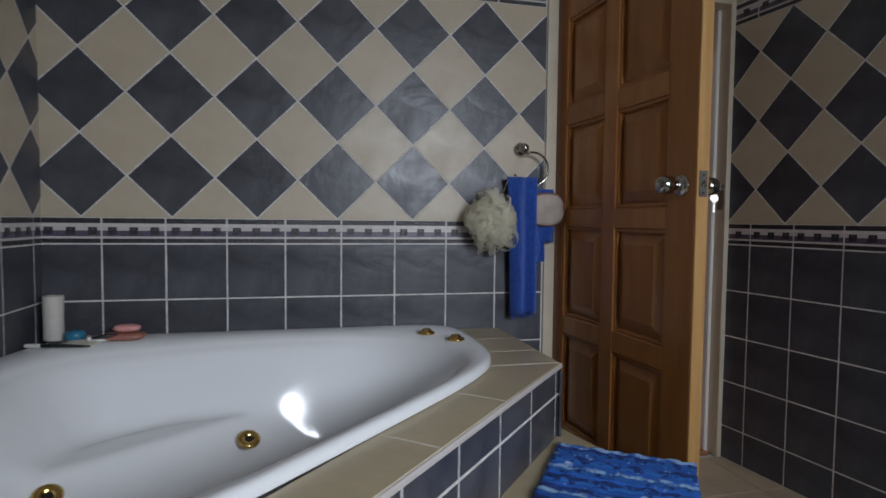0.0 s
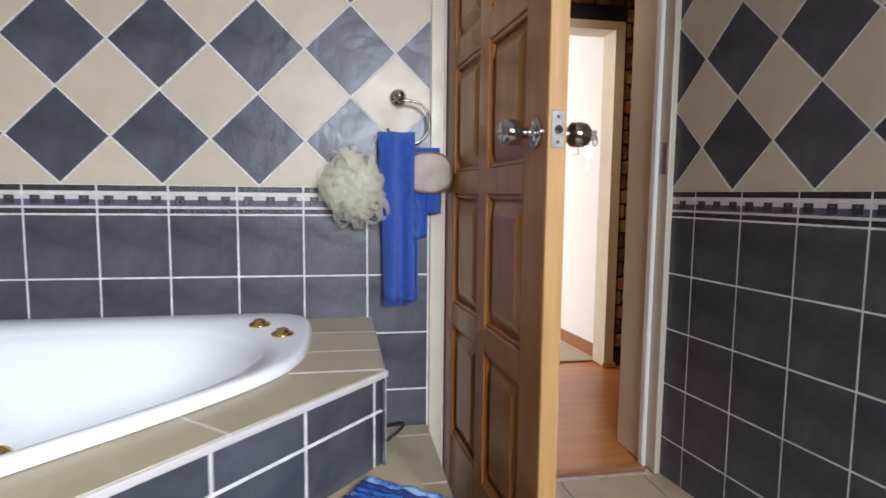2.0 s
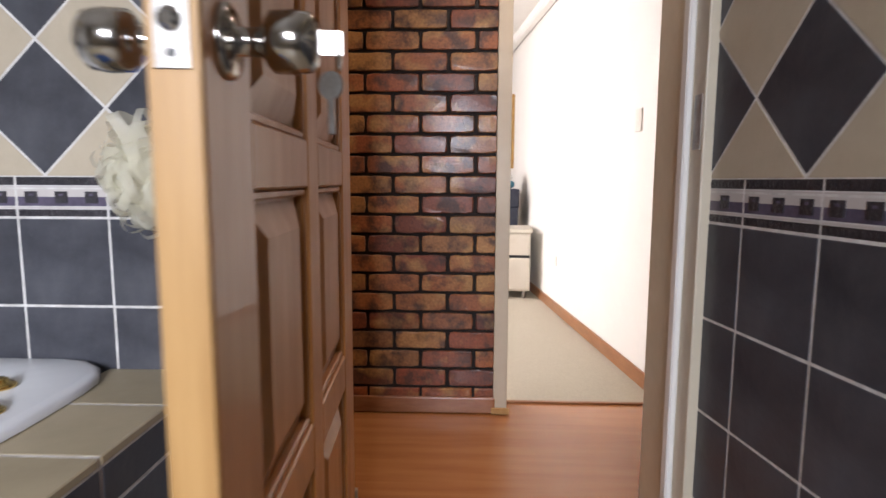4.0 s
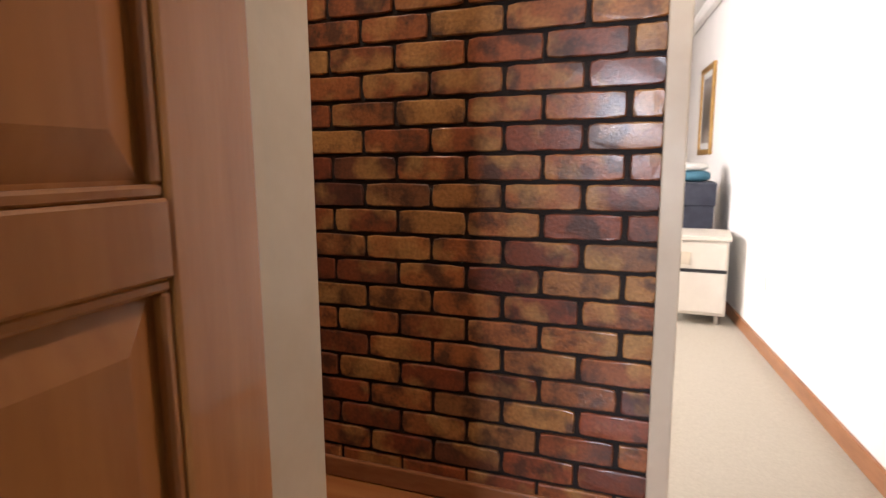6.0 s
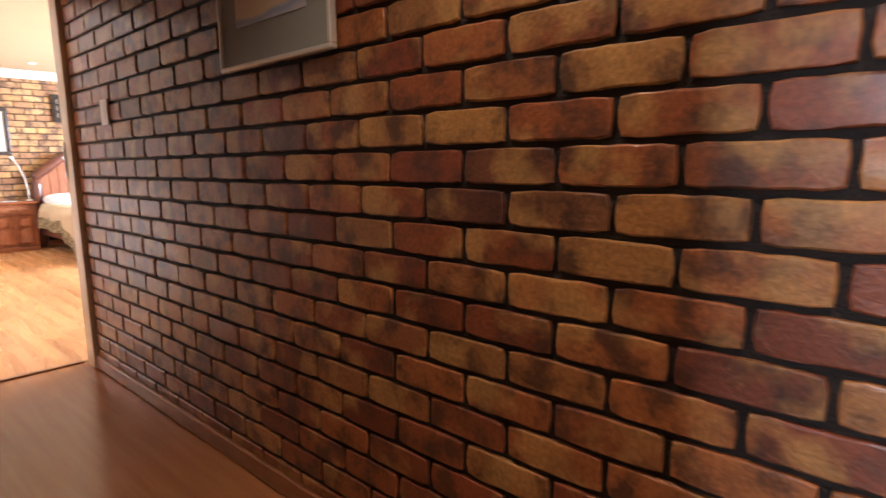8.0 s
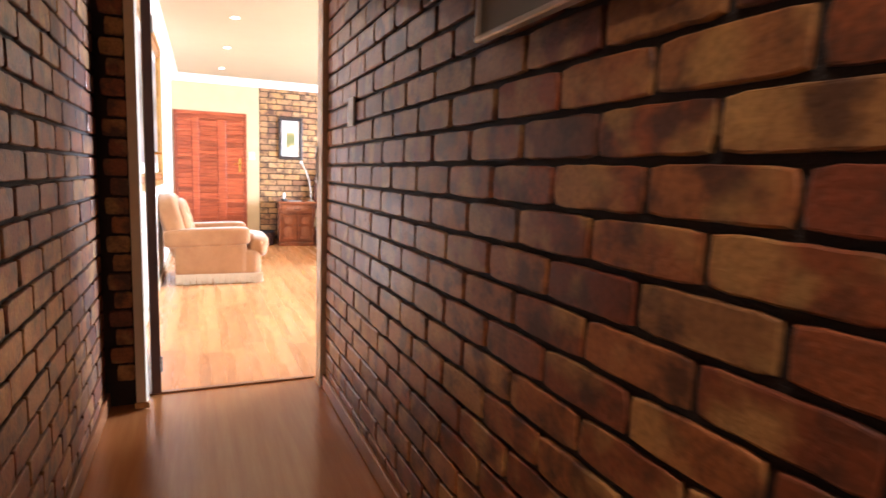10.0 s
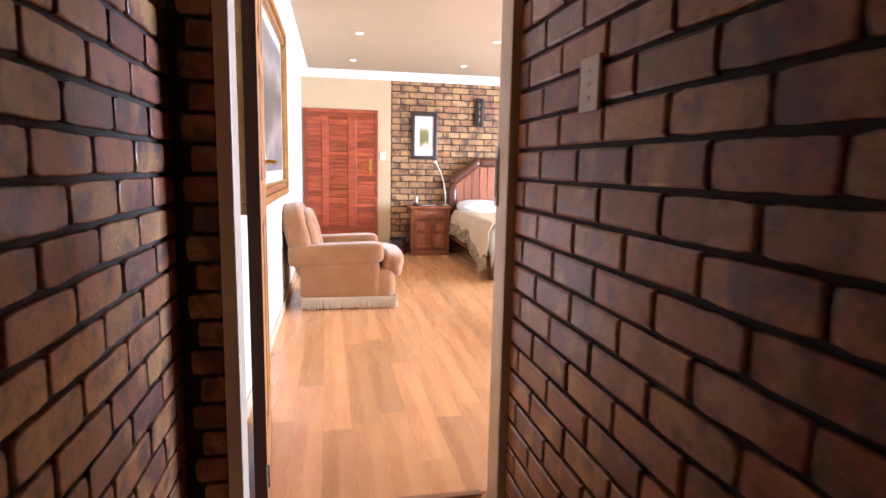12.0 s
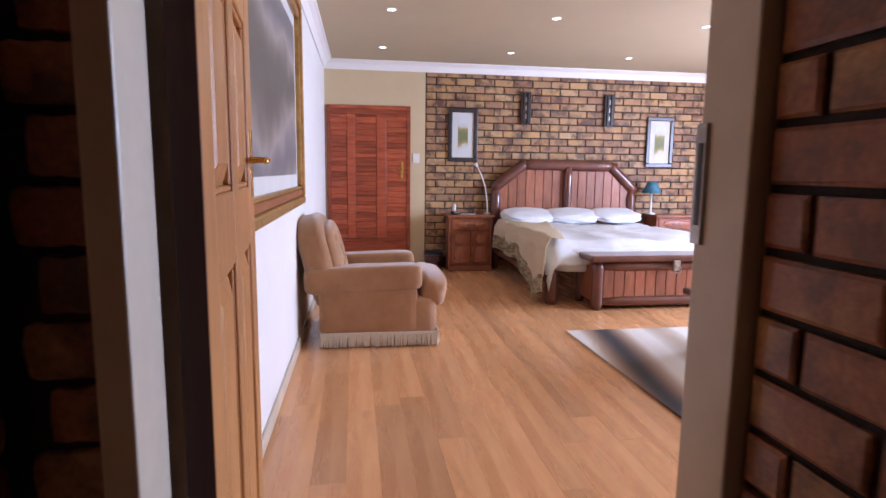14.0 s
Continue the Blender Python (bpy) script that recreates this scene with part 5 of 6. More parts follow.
BED_PLACE = ((-10.35, 2.063), (BX0, 2.057), 1.02)
settle(bed(), *BED_PLACE)
DUVET = thing("duvet", pose(0, 0, 0), "white duvet spread over the bed", "duvet")
bm = bmesh.new()
nx, ny = 40, 40
rows = []
for i in range(nx + 1):
    x = -10.0 + 1.86 * i / nx
    row = []
    for j in range(ny + 1):
        v = j / ny * 2 - 1
        y = 3.345 + v * 0.91
        edge = max(0.0, abs(v) - 0.93) / 0.07
        z = 0.575 + 0.03 * noise.noise(Vector((x * 3, y * 3, 0))) + 0.012 * noise.noise(Vector((x * 9, y * 9, 3))) - 0.24 * edge ** 1.6
        if i > nx - 3:
            z -= 0.06 * (i - nx + 3)
        row.append(bm.verts.new((x, y, z)))
    rows.append(row)
for a, b in zip(rows, rows[1:]):
    for j in range(ny):
        bm.faces.new((a[j], a[j + 1], b[j + 1], b[j]))
low = bmesh.ops.extrude_face_region(bm, geom=bm.faces[:])
bmesh.ops.translate(bm, vec=(0, 0, -0.03), verts=[g for g in low["geom"] if isinstance(g, bmesh.types.BMVert)])
part("cover", bm, M_SHEET, DUVET, smooth=True)
settle(DUVET, *BED_PLACE)
for y, s, a in ((2.78, 1, 4), (3.30, 2, -5), (3.86, 3, 6)):
    pl = thing("pillow", pose(-9.93, y, 0.60, 0, 14, a), "plump white bed pillow", "pillow", "pillows on the bed")
    part("case", soft_box((0.42, 0.66, 0.125), 2.5, 14, 0.12, s * 5, at=(0, 0, 0.07)), M_SHEET, pl, smooth=True)
    settle(pl, *BED_PLACE)


def throw_sheet():
    """A crocheted throw over the bed's side, its border scalloped, one corner trailing to the floor."""
    ob = thing("throw", pose(0, 0, 0), "cream crocheted throw with an olive scalloped border", "throw")
    nu, nv = 64, 40
    body, border = bmesh.new(), bmesh.new()
    grid = []
    for i in range(nu + 1):
        f = i / nu
        x = -9.93 + 1.83 * f
        drop = 0.29 + 0.05 * f + 0.25 * max(0.0, 1 - abs(f - 0.86) / 0.22) ** 0.8
        drop += 0.018 * abs(math.sin(f * 26))
        inner = 3.0 - 0.45 * f
        row = []
        for j in range(nv + 1):
            t = j / nv
            L = (inner - 2.43) + drop
            s = t * L
            flat = inner - 2.43
            if s < flat:
                y, z = inner - s, 0.615 + 0.03 * noise.noise(Vector((x * 3, (inner - s) * 3, 0)))
            else:
                d = s - flat
                y = 2.43 - 0.05 * min(1, d / 0.08) - 0.03 * math.sin(f * 22) * min(1, d / 0.2) - 0.05 * d
                z = 0.615 - d + 0.02 * math.exp(-d * 20)
            row.append((Vector((x + 0.01 * math.sin(t * 9 + f * 4), y, max(z, 0.012))), flat, s, L))
        grid.append(row)
    for bm, test in ((body, lambda r: r[2] <= r[3] - 0.125), (border, lambda r: r[2] > r[3] - 0.16)):
        vs = {}
        for i in range(nu):
            for j in range(nv):
                q = [(i, j), (i + 1, j), (i + 1, j + 1), (i, j + 1)]
                if all(test(grid[a][b]) for a, b in q):
                    off = Vector((0, -0.004, 0.003)) if bm is border else Vector((0, 0, 0))
                    for k in q:
                        if k not in vs:
                            vs[k] = bm.verts.new(grid[k[0]][k[1]][0] + off)
                    bm.faces.new([vs[k] for k in q])
        geo = bmesh.ops.extrude_face_region(bm, geom=bm.faces[:])
        bmesh.ops.translate(bm, vec=(0, 0.008, -0.006), verts=[g for g in geo["geom"] if isinstance(g, bmesh.types.BMVert)])
    part("field", body, M_THROW, ob, smooth=True)
    part("border", border, M_LACE, ob, "olive openwork border", smooth=True)
    return ob


settle(throw_sheet(), *BED_PLACE)


def chest():
    ob = thing("blanket_chest", pose(-7.98, 3.42, 0, 0, 0, 90), "log-framed blanket chest at the bed's foot", "chest")
    w, d = 0.66, 0.18
    for sx in (-1, 1):
        for sy in (-1, 1):
            part("post", log_bm((sx * w, sy * d, 0), (sx * w, sy * d, 0.41), 0.05, sx * 3 + sy), M_LOG, ob, smooth=True)
        part("end_panel", box((sx * w - 0.015, -d, 0.06), (sx * w + 0.015, d, 0.40), 0.005), M_LOG_BOARD, ob)
    for z in (0.07, 0.37):
        for sy in (-1, 1):
            part("rail", log_bm((-w + 0.04, sy * d, z), (w - 0.04, sy * d, z), 0.042, z * 9 + sy), M_LOG, ob, smooth=True)
    n = 13
    for i in range(n):
        x0, x1 = -w + 0.05 + (2 * w - 0.1) * i / n, -w + 0.05 + (2 * w - 0.1) * (i + 1) / n
        part("front_board", box((x0 + 0.002, -d - 0.01, 0.08), (x1 - 0.002, -d + 0.015, 0.37), 0.004), M_LOG_BOARD, ob)
    lid = part("lid", box((-w - 0.09, -d - 0.08, 0.41), (w + 0.09, d + 0.06, 0.465), 0.02, 3), M_LOG, ob, "polished red-brown lid", smooth=False)
    part("clasp", box((-0.03, -d - 0.095, 0.335), (0.03, -d - 0.06, 0.425), 0.008), M_STEEL, ob, "steel clasp")
    part("clasp_ring", tube([(0.03 * math.cos(a), -d - 0.1, 0.35 + 0.03 * math.sin(a)) for a in (2 * math.pi * i / 14 for i in range(15))], 0.006, 6), M_STEEL, ob)
    part("back_panel", box((-w, d - 0.015, 0.06), (w, d + 0.01, 0.40), 0.004), M_LOG_BOARD, ob)
    return ob


settle(chest(), (-7.8, 3.42), (-8.12, 3.52), 1.05)
RUG = tagged(part("rug", prism([(-7.46, 2.30), (-5.83, 2.305), (-5.83, 4.52), (-7.46, 4.52)], 0.001, 0.014, 0.004), M_RUG), "cream rug with brown and black swirls", "rug")
CT = thing("coffee_table", pose(-6.64, 3.36, 0.014), "low red-brown log coffee table on the rug", "coffee table")
part("tabletop", box((-0.3, -0.46, 0.38), (0.3, 0.46, 0.43), 0.018, 3), M_LOG, CT)
for sx in (-1, 1):
    for sy in (-1, 1):
        part("leg", log_bm((sx * 0.2, sy * 0.3, 0), (sx * 0.2, sy * 0.3, 0.38), 0.045, sx + sy * 2), M_LOG, CT, smooth=True)
for bx in (-6.87, -8.27, -9.71):
    for by in (1.035, 2.42, 3.79, 5.15):
        downlight(pose(bx, by, ZB), "bedroom downlights", "small round lit ceiling downlight")

# ---- carpeted room ----
DR = thing("drawer_unit", pose(-0.09, 4.14, 0.004, 0, 0, -4), "ivory bedside drawer unit on the cream carpet", "drawer unit")
part("carcass", box((-0.20, -0.25, 0.07), (0.20, 0.2, 0.60), 0.006), M_IVORY, DR)
part("top", box((-0.215, -0.27, 0.60), (0.215, 0.21, 0.635), 0.008, 2), M_IVORY, DR)
part("upper_drawer", box((-0.19, -0.268, 0.40), (0.19, -0.25, 0.585), 0.005), M_IVORY, DR)
# shade between the two drawers, put in as a black strip
part("gap_shade", box((-0.195, -0.255, 0.375), (0.195, -0.2495, 0.398)), M_BLACK, DR)
part("lower_drawer", box((-0.19, -0.268, 0.09), (0.19, -0.25, 0.372), 0.005), M_IVORY, DR)
for x in (-0.15, 0.15):
    for y in (-0.2, 0.15):
        part("foot", lathe([(0.018, 0), (0.02, 0.03), (0.018, 0.07)], 10, at=(x, y, 0)), M_STEEL, DR)
part("handle", box((-0.17, -0.274, 0.43), (-0.04, -0.268, 0.52), 0.003), M_FRAME, DR)
TR2 = thing("trunk", pose(-0.21, 4.63, 0.004), "tall dark navy storage trunk", "trunk")
part("body", box((-0.24, -0.2, 0.0), (0.24, 0.2, 0.98), 0.012, 2), M_NAVY, TR2)
part("lid", box((-0.25, -0.21, 0.80), (0.25, 0.21, 0.985), 0.012, 2), M_NAVY, TR2)
part("latch", box((-0.02, -0.216, 0.77), (0.02, -0.208, 0.83), 0.003), M_STEEL, TR2)
BAG = thing("folded_bag", pose(-0.17, 4.60, 0.989), "folded teal and cream bag on the trunk", "bag")
part("lower_fold", soft_box((0.34, 0.26, 0.09), 3.5, 8, 0.05, 3, at=(0, 0, 0.045)), M_SHADE, BAG, smooth=True)
part("upper_fold", soft_box((0.3, 0.24, 0.07), 3.0, 8, 0.06, 6, at=(0, 0, 0.12)), M_MAT, BAG, smooth=True)


def along_wall(dist, z, off=0.0):
    p = RA + RD * dist - RN * off
    return pose(p.x, p.y, z, 0, 0, math.degrees(math.atan2(RD.y, RD.x)) - 180)


picture("framed_picture", along_wall(4.2, 1.62), 0.62, 0.82, 0.05, 0.03, M_GILT, M_MAT, M_OIL, 0.06, "gilt-framed picture on the white wall")
switch_plate("light_switch", along_wall(0.42, 1.385), 0.075, 0.12, (0.0,), "white light switch beside the opening")
switch_plate("wall_socket", along_wall(2.0, 0.42), 0.08, 0.08, (0.0,), "small white wall socket plate")


# ---- pieces of walls and floors ----


def brick_mesh(name, w, h, d, seed, material):
    """One brick face with worn, uneven arrises: front at y 0, body behind."""
    r = random.Random(seed)
    bm = bmesh.new()

    def outline(ins, y):
        pts = []
        n = 7
        cor = [(-w / 2, -h / 2), (w / 2, -h / 2), (w / 2, h / 2), (-w / 2, h / 2)]
        for (x0, z0), (x1, z1) in zip(cor, cor[1:] + cor[:1]):
            long = abs(x1 - x0) > abs(z1 - z0)
            for k in range(n if long else 3):
                t = k / (n if long else 3)
                pts.append([x0 + (x1 - x0) * t, z0 + (z1 - z0) * t])
        return pts
    base = outline(0, 0)
    jit = [(r.uniform(-0.0018, 0.0018), r.uniform(-0.0014, 0.0014)) for _ in base]
    rings = []
    for ins, y in ((0.0, d), (0.0, 0.004), (0.0015, 0.001), (0.004, 0.0)):
        ring = []
        for (x, z), (a, b) in zip(base, jit):
            corner = abs(abs(x) - w / 2) < 1e-6 and abs(abs(z) - h / 2) < 1e-6
            i2 = ins + (0.0035 if corner else 0)
            ring.append(bm.verts.new((x * (1 - 2 * i2 / w) + a, y + r.uniform(-0.0006, 0.0006), z * (1 - 2 * i2 / h) + b)))
        rings.append(ring)
    k = len(base)
    for p, q in zip(rings, rings[1:]):
        for i in range(k):
            bm.faces.new((p[i], p[(i + 1) % k], q[(i + 1) % k], q[i]))
    bm.faces.new(rings[-1])
    bmesh.ops.recalc_face_normals(bm, faces=bm.faces)
    me = bpy.data.meshes.new(name)
    bm.to_mesh(me)
    bm.free()
    me.materials.append(material)
    return me


MOD_X, MOD_Z, JOINT = 0.242, 0.0882, 0.0125
FULL = [brick_mesh("brick", MOD_X - JOINT, MOD_Z - JOINT, 0.02, 10 + i, M_BRICK) for i in range(8)]
CUTS = {}


def cut_mesh(w):
    key = round(w, 2)
    if key not in CUTS:
        CUTS[key] = brick_mesh("brick", max(key - JOINT, 0.02), MOD_Z - JOINT, 0.02, int(key * 1000), M_BRICK)
    return CUTS[key]


def brick_layout(u0, u1, z0, z1, joint_u, joint_z):
    """Where the bricks of a running bond fall in a stretch of wall: middle, height, width."""
    out = []
    j0, j1 = math.floor((z0 - joint_z) / MOD_Z), math.ceil((z1 - joint_z) / MOD_Z)
    for j in range(j0, j1):
        zc = joint_z + (j + 0.5) * MOD_Z
        if zc - MOD_Z / 2 < z0 - 0.04 or zc + MOD_Z / 2 > z1 + 0.04:
            continue
        off = joint_u + (MOD_X / 2 if j % 2 else 0)
        k = math.floor((u0 - off) / MOD_X)
        while off + k * MOD_X < u1:
            a, b = max(off + k * MOD_X, u0), min(off + (k + 1) * MOD_X, u1)
            if b - a > 0.035:
                out.append(((a + b) / 2, zc, b - a))
            k += 1
    return out


def lay_bricks(owner, layout, place, near, stuff_material=M_BRICK_ISLE, limit=300, seed=1):
    """Bricks one by one in the stretch that near() accepts, the rest joined."""
    r = random.Random(seed)
    count, rest = 0, []
    for u, z, w in layout:
        if near(u, z) and count < limit:
            me = r.choice(FULL) if abs(w - MOD_X) < 0.005 else cut_mesh(w)
            ob = new("brick", me)
            ob.parent = owner
            ob.matrix_basis = place(u, z) @ pose(0, r.uniform(-0.002, 0.002), 0, r.uniform(-0.5, 0.5), r.uniform(-0.35, 0.35), r.uniform(-0.4, 0.4))
            count += 1
        else:
            rest.append((u, z, w))
    if rest:
        join_bricks(owner, rest, place, stuff_material)


def join_bricks(owner, rest, place, material, depth=0.012):
    verts, faces = [], []
    r = random.Random(5)
    for u, z, w in rest:
        m = place(u, z)
        n = len(verts)
        hw, hh = (w - JOINT) / 2, (MOD_Z - JOINT) / 2
        c = 0.006
        dy = r.uniform(-0.0015, 0.0015)
        for x, zz, y in ((-hw, -hh, depth), (hw, -hh, depth), (hw, hh, depth), (-hw, hh, depth), (-hw, -hh, 0.004), (hw, -hh, 0.004), (hw, hh, 0.004), (-hw, hh, 0.004), (-hw + c, -hh + c, 0), (hw - c, -hh + c, 0), (hw - c, hh - c, 0), (-hw + c, hh - c, 0)):
            verts.append(tuple(m @ Vector((x + r.uniform(-0.0015, 0.0015), y + dy, zz + r.uniform(-0.0012, 0.0012)))))
        for a in (0, 4):
            for k in range(4):
                faces.append((n + a + k, n + a + (k + 1) % 4, n + a + 4 + (k + 1) % 4, n + a + 4 + k))
        faces.append((n + 8, n + 9, n + 10, n + 11))
    me = bpy.data.meshes.new("bricks")
    me.from_pydata(verts, [], faces)
    me.materials.append(material)
    ob = new("bricks", me)
    ob.parent = owner
    tagged(ob, kind="stuff")
    return ob


JZ = 1.177 % MOD_Z
JU = -0.954
north = lambda u, z: pose(u, YR, z)
lay_bricks(W_HALL, brick_layout(HX0 + 0.05, -0.367, 0.0, ZT - 0.03, JU + (MOD_X / 2 if math.floor((1.177 - JZ) / MOD_Z + 0.5) % 2 == 0 else 0), JZ), north, lambda u, z: u > -3.35 and 0.1 < z < 2.1)
lay_bricks(W_LINTEL, brick_layout(-0.367, 0.45, 2.1, ZT - 0.03, JU, JZ), north, lambda u, z: True)
lay_bricks(W_HALL_E, brick_layout(0.46, 1.28, 0.08, ZT - 0.03, JU, JZ), north, lambda u, z: True, seed=4)
south = lambda u, z: pose(u, YL, z, 0, 0, 180)
lay_bricks(W_HALL_S2, brick_layout(HX0 + 0.0, -2.2, 0.0, ZT - 0.03, -3.3, JZ), south, lambda u, z: u < -2.5 and z < 2.2, seed=6)
south1 = lambda u, z: pose(u, 0.28, z, 0, 0, 180)
lay_bricks(W_HALL_S1, brick_layout(-2.2, -0.9, 0.08, ZT - 0.03, -3.3, JZ), south1, lambda u, z: True, seed=7)
endw = lambda u, z: pose(HX0, u, z, 0, 0, 90)
lay_bricks(W_END_L, brick_layout(YL + 0.014, 0.408, 0.08, ZT - 0.03, 0.2, JZ), endw, lambda u, z: True, seed=8)
bedw = lambda u, z: pose(BX0, u, z, 0, 0, 90)
join_bricks(W_BED, brick_layout(1.592, BY1, 0.08, ZB - 0.06, 1.6, 0.03), bedw, M_BRICK_BED)
farw = lambda u, z: pose(u, 7.963, z)
join_bricks(W_FAR, brick_layout(-1.6, 0.02, 0.05, 2.5, 0, 0.03), farw, M_BRICK_ISLE)


# wall tiles
def clip_poly(pts, axis, value, keep_less):
    out = []
    for p, q in zip(pts, pts[1:] + pts[:1]):
        ip, iq = (p[axis] <= value) == keep_less, (q[axis] <= value) == keep_less
        if ip:
            out.append(p)
        if ip != iq:
            t = (value - p[axis]) / (q[axis] - p[axis])
            out.append((p[0] + (q[0] - p[0]) * t, p[1] + (q[1] - p[1]) * t))
    return out


TILE_MESH = {}


def tile_mesh(pts, material):
    """A glazed tile from its outline round (0, 0); alike outlines share one mesh."""
    key = (material.name, tuple((round(x, 3), round(z, 3)) for x, z in pts))
    if key in TILE_MESH:
        return TILE_MESH[key]
    bm = bmesh.new()
    rings = []
    for ins, y in ((0.0, 0.009), (0.0, 0.0012), (0.0016, 0.0)):
        ring = []
        for x, z in pts:
            d = math.hypot(x, z) or 1
            ring.append(bm.verts.new((x - ins * x / d, y, z - ins * z / d)))
        rings.append(ring)
    k = len(pts)
    for p, q in zip(rings, rings[1:]):
        for i in range(k):
            bm.faces.new((p[i], p[(i + 1) % k], q[(i + 1) % k], q[i]))
    bm.faces.new(rings[-1])
    bmesh.ops.recalc_face_normals(bm, faces=bm.faces)
    me = bpy.data.meshes.new("tile")
    bm.to_mesh(me)
    bm.free()
    me.materials.append(material)
    TILE_MESH[key] = me
    return me


def set_tile(owner, pts, place, material):
    if len(pts) < 3:
        return
    cx, cz = sum(p[0] for p in pts) / len(pts), sum(p[1] for p in pts) / len(pts)
    loc = [(x - cx, z - cz) for x, z in pts]
    if max(abs(x) for x, z in loc) < 0.012 or max(abs(z) for x, z in loc) < 0.012:
        return
    ob = new("tile", tile_mesh(loc, material))
    ob.parent = owner
    ob.matrix_basis = place(cx, cz) @ pose(0, 0, 0, TR.uniform(-0.25, 0.25), 0, TR.uniform(-0.25, 0.25))


def listello_mesh(w):
    """A border tile: dark rims, a white band set with small dark squares above a mauve strip."""
    bm = bmesh.new()
    for z0, z1, y, slot in ((-0.0435, -0.028, 0.001, 1), (-0.026, -0.0225, 0.0, 0), (-0.0205, 0.0, 0.001, 2), (0.0, 0.0165, 0.0006, 0), (0.0205, 0.0235, 0.0, 0), (0.0255, 0.0435, 0.001, 1)):
        box((-w / 2, y, z0), (w / 2, 0.009, z1), bm=bm, slot=slot)
    box((-w / 2, 0.003, -0.0435), (w / 2, 0.008, 0.0435), bm=bm, slot=1)
    for k in (-1, 0, 1):
        x = k * 0.068
        if abs(x) + 0.015 < w / 2:
            box((x - 0.014, -0.0015, -0.014), (x + 0.014, 0.003, 0.012), bm=bm, slot=1)
            # highlight on each dark square, painted as a small mauve block
            box((x - 0.0045, -0.0022, 0.002), (x + 0.0045, 0.0, 0.007), bm=bm, slot=2)
    for k in range(int(w / 0.012)):
        x = -w / 2 + 0.006 + 0.012 * k
        for z in (-0.036, 0.0345):
            box((x - 0.0035, 0.0, z - 0.0035), (x + 0.0035, 0.002, z + 0.0035), bm=bm, slot=1)
    me = bpy.data.meshes.new("border_tile")
    bmesh.ops.recalc_face_normals(bm, faces=bm.faces)
    bm.to_mesh(me)
    bm.free()
    for m in (M_LIST_WHITE, M_LIST_DARK, M_LIST_MAUVE):
        me.materials.append(m)
    return me


TR = random.Random(2)
G = 0.0055
LIST = {}


def tile_wall(owner, u0, u1, joint_u, diamond_u, place, z_low=0.0, dia=0.2905, PITCH=0.206, course=0.2):
    """Square slate tiles below, a border, a chequer of diamonds above, a second border on top."""
    k0, k1 = math.floor((u0 - joint_u) / PITCH), math.ceil((u1 - joint_u) / PITCH)
    rows = [(0.976 - course * (r + 1), 0.976 - course * r) for r in range(5)]
    for k in range(k0, k1):
        a, b = max(joint_u + k * PITCH, u0), min(joint_u + (k + 1) * PITCH, u1)
        if b - a < 0.02:
            continue
        for z0, z1 in rows:
            z0 = max(z0, z_low)
            if z1 - z0 > 0.02:
                set_tile(owner, [(a + G / 2, z0 + G / 2), (b - G / 2, z0 + G / 2), (b - G / 2, z1 - G / 2), (a + G / 2, z1 - G / 2)], place, M_TILE_DARK)
        w = round(b - a - G, 3)
        if w not in LIST:
            LIST[w] = listello_mesh(w)
        for zb in (1.0225, 1.985):
            ob = new("border_tile", LIST[w])
            ob.parent = owner
            ob.matrix_basis = place((a + b) / 2, zb)
        if 2.03 < ZT - 0.02:
            set_tile(owner, [(a + G / 2, 2.034), (b - G / 2, 2.034), (b - G / 2, 2.23), (a + G / 2, 2.23)], place, M_TILE_BEIGE)
            set_tile(owner, [(a + G / 2, 2.235), (b - G / 2, 2.235), (b - G / 2, ZT), (a + G / 2, ZT)], place, M_TILE_BEIGE)
    zb, zt = 1.0685, 1.939
    h = 0.2905 / 2
    hh, hu = h - 0.0038, dia / 2 - 0.0038
    for j in range(-1, 8):
        for k in range(math.floor((u0 - diamond_u) / dia) - 1, math.ceil((u1 - diamond_u) / dia) + 1):
            c = diamond_u + k * dia + (dia / 2 if j % 2 else 0)
            z = 1.07 + h * (j + 1)
            pts = [(c - hu, z), (c, z - hh), (c + hu, z), (c, z + hh)]
            for axis, value, less in ((0, u1, True), (0, u0, False), (1, zt, True), (1, zb, False)):
                pts = clip_poly(pts, axis, value, less) if pts else pts
            if pts:
                set_tile(owner, pts, place, M_TILE_BEIGE if j % 2 else M_TILE_DARK)


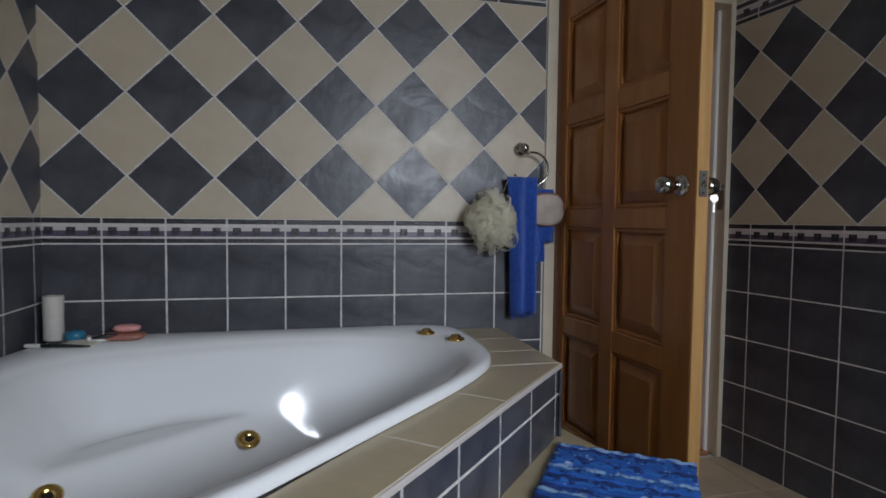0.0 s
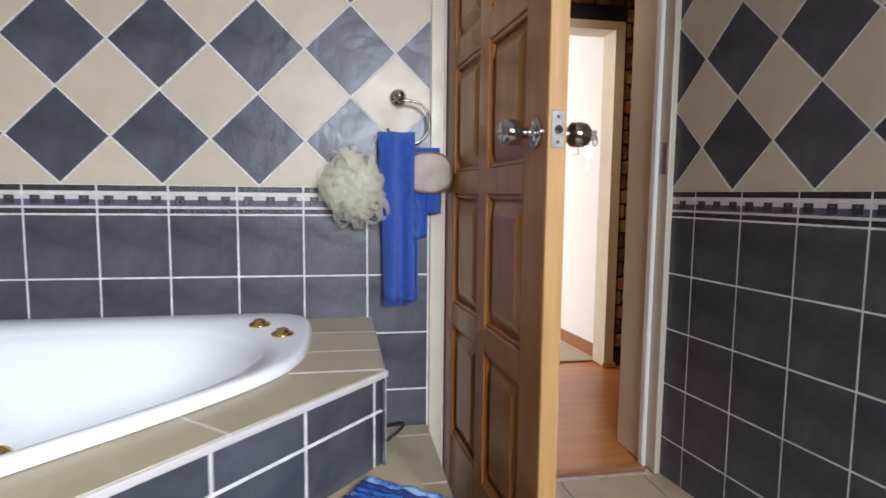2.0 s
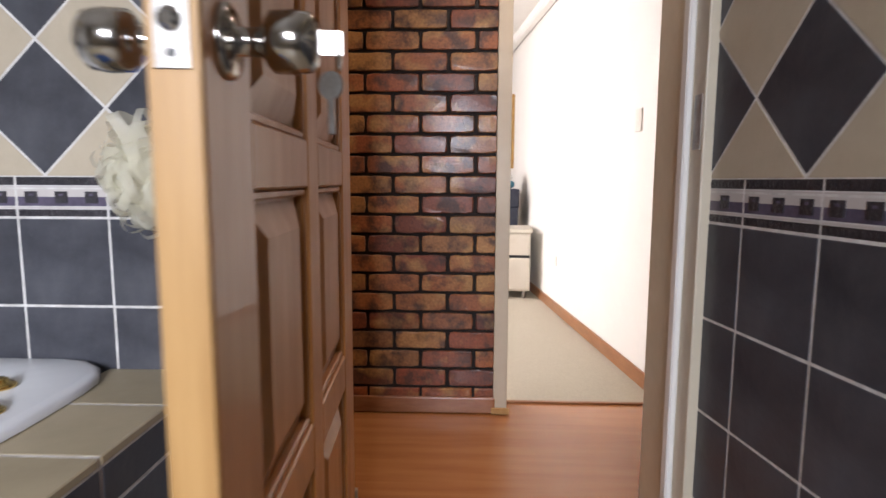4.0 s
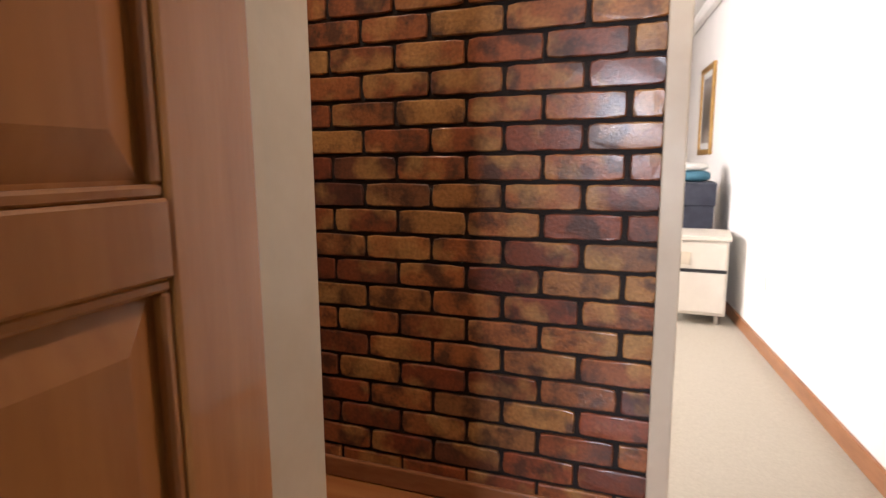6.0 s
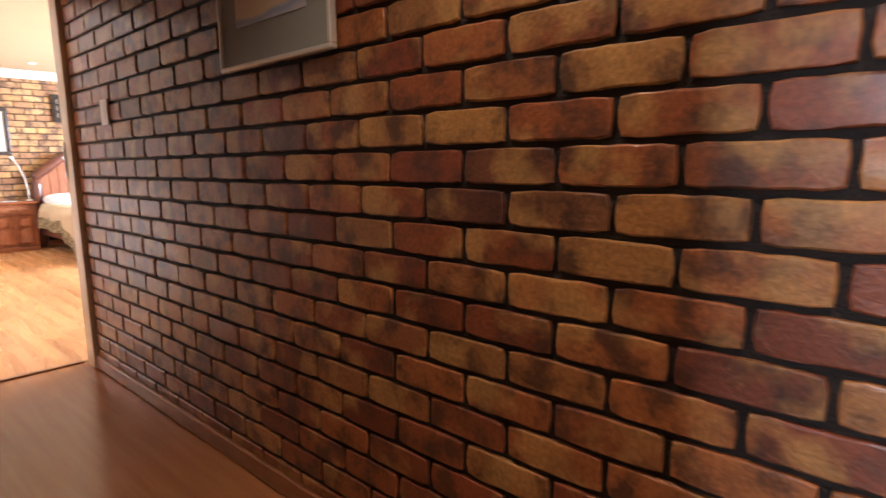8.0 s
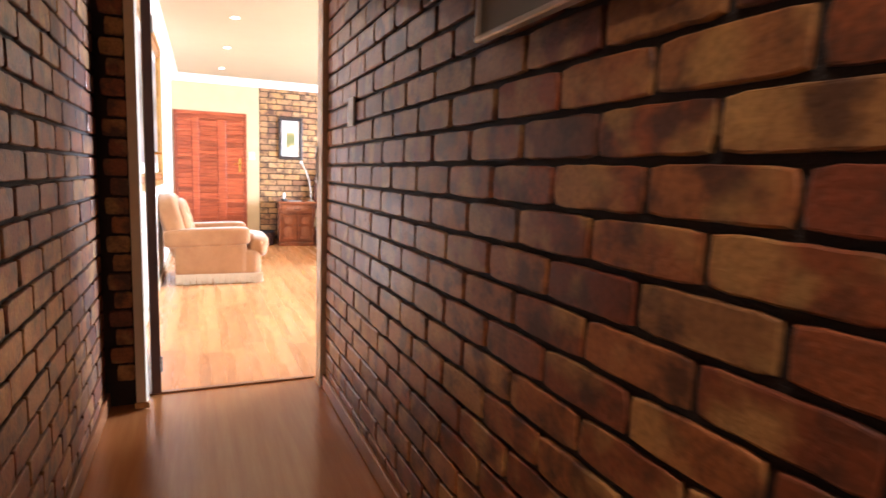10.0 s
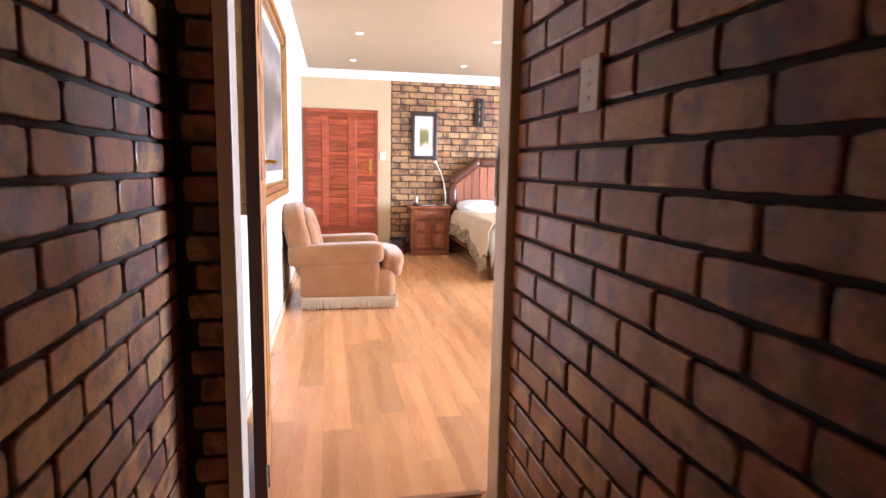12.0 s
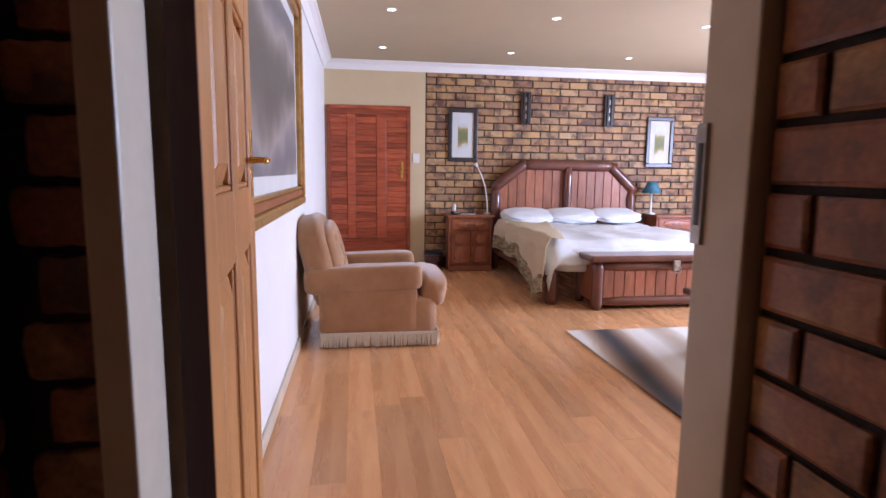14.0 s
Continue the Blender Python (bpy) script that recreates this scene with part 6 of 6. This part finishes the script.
tile_wall(W_BACK, -2.737, -0.897, -1.105, -1.738, lambda u, z: pose(u, 0, z))
tile_wall(W_RIGHT, 0.006, 2.4, 0.127, 0.287, lambda u, z: pose(0, -u, z, 0, 0, -90), dia=0.285, PITCH=0.2, course=0.2065)
tile_wall(W_LEFT, -1.6, 0.0, -0.06, -0.06, lambda u, z: pose(-2.73, u, z, 0, 0, 90), z_low=0.4)

# floor tiles and boards
ft = {}
for i in range(8):
    for j in range(9):
        x0, y0 = -2.05 + 0.33 * i, -2.97 + 0.33 * j
        x1, y1 = min(x0 + 0.326, 0.45), min(y0 + 0.326, 0.018)
        key = (round(x1 - x0, 3), round(y1 - y0, 3))
        if key[0] < 0.02 or key[1] < 0.02:
            continue
        if key not in ft:
            ft[key] = box((-key[0] / 2, -key[1] / 2, -0.006), (key[0] / 2, key[1] / 2, 0.0), 0.002)
            me = bpy.data.meshes.new("floor_tile")
            ft[key].to_mesh(me)
            me.materials.append(M_FLOOR_TILE)
            ft[key] = me
        ob = new("floor_tile", ft[key])
        ob.parent = FLOOR_BATH
        ob.matrix_basis = pose((x0 + x1) / 2, (y0 + y1) / 2, 0)

BW, BL = 0.135, 1.22
boards = []
br = random.Random(11)
for i in range(int((BY1 - 0.28) / BW) + 1):
    y0 = 0.28 + BW * i
    y1 = min(y0 + BW - 0.0005, BY1)
    x = BX0 - br.uniform(0, BL)
    while x < BX1:
        a, b = max(x, BX0), min(x + BL - 0.0005, BX1)
        if b - a > 0.03:
            boards.append((a, b, y0, y1))
        x += BL
cache = {}
for a, b, y0, y1 in boards:
    key = (round(b - a, 2), round(y1 - y0, 3))
    if key not in cache:
        bm = box((-(b - a) / 2, -(y1 - y0) / 2, -0.012), ((b - a) / 2, (y1 - y0) / 2, 0.0), 0.0003)
        me = bpy.data.meshes.new("floor_board")
        bm.to_mesh(me)
        bm.free()
        me.materials.append(M_LAM)
        cache[key] = me
    ob = new("floor_board", cache[key])
    ob.parent = FLOOR_BED
    ob.matrix_basis = pose((a + b) / 2, (y0 + y1) / 2, 0)
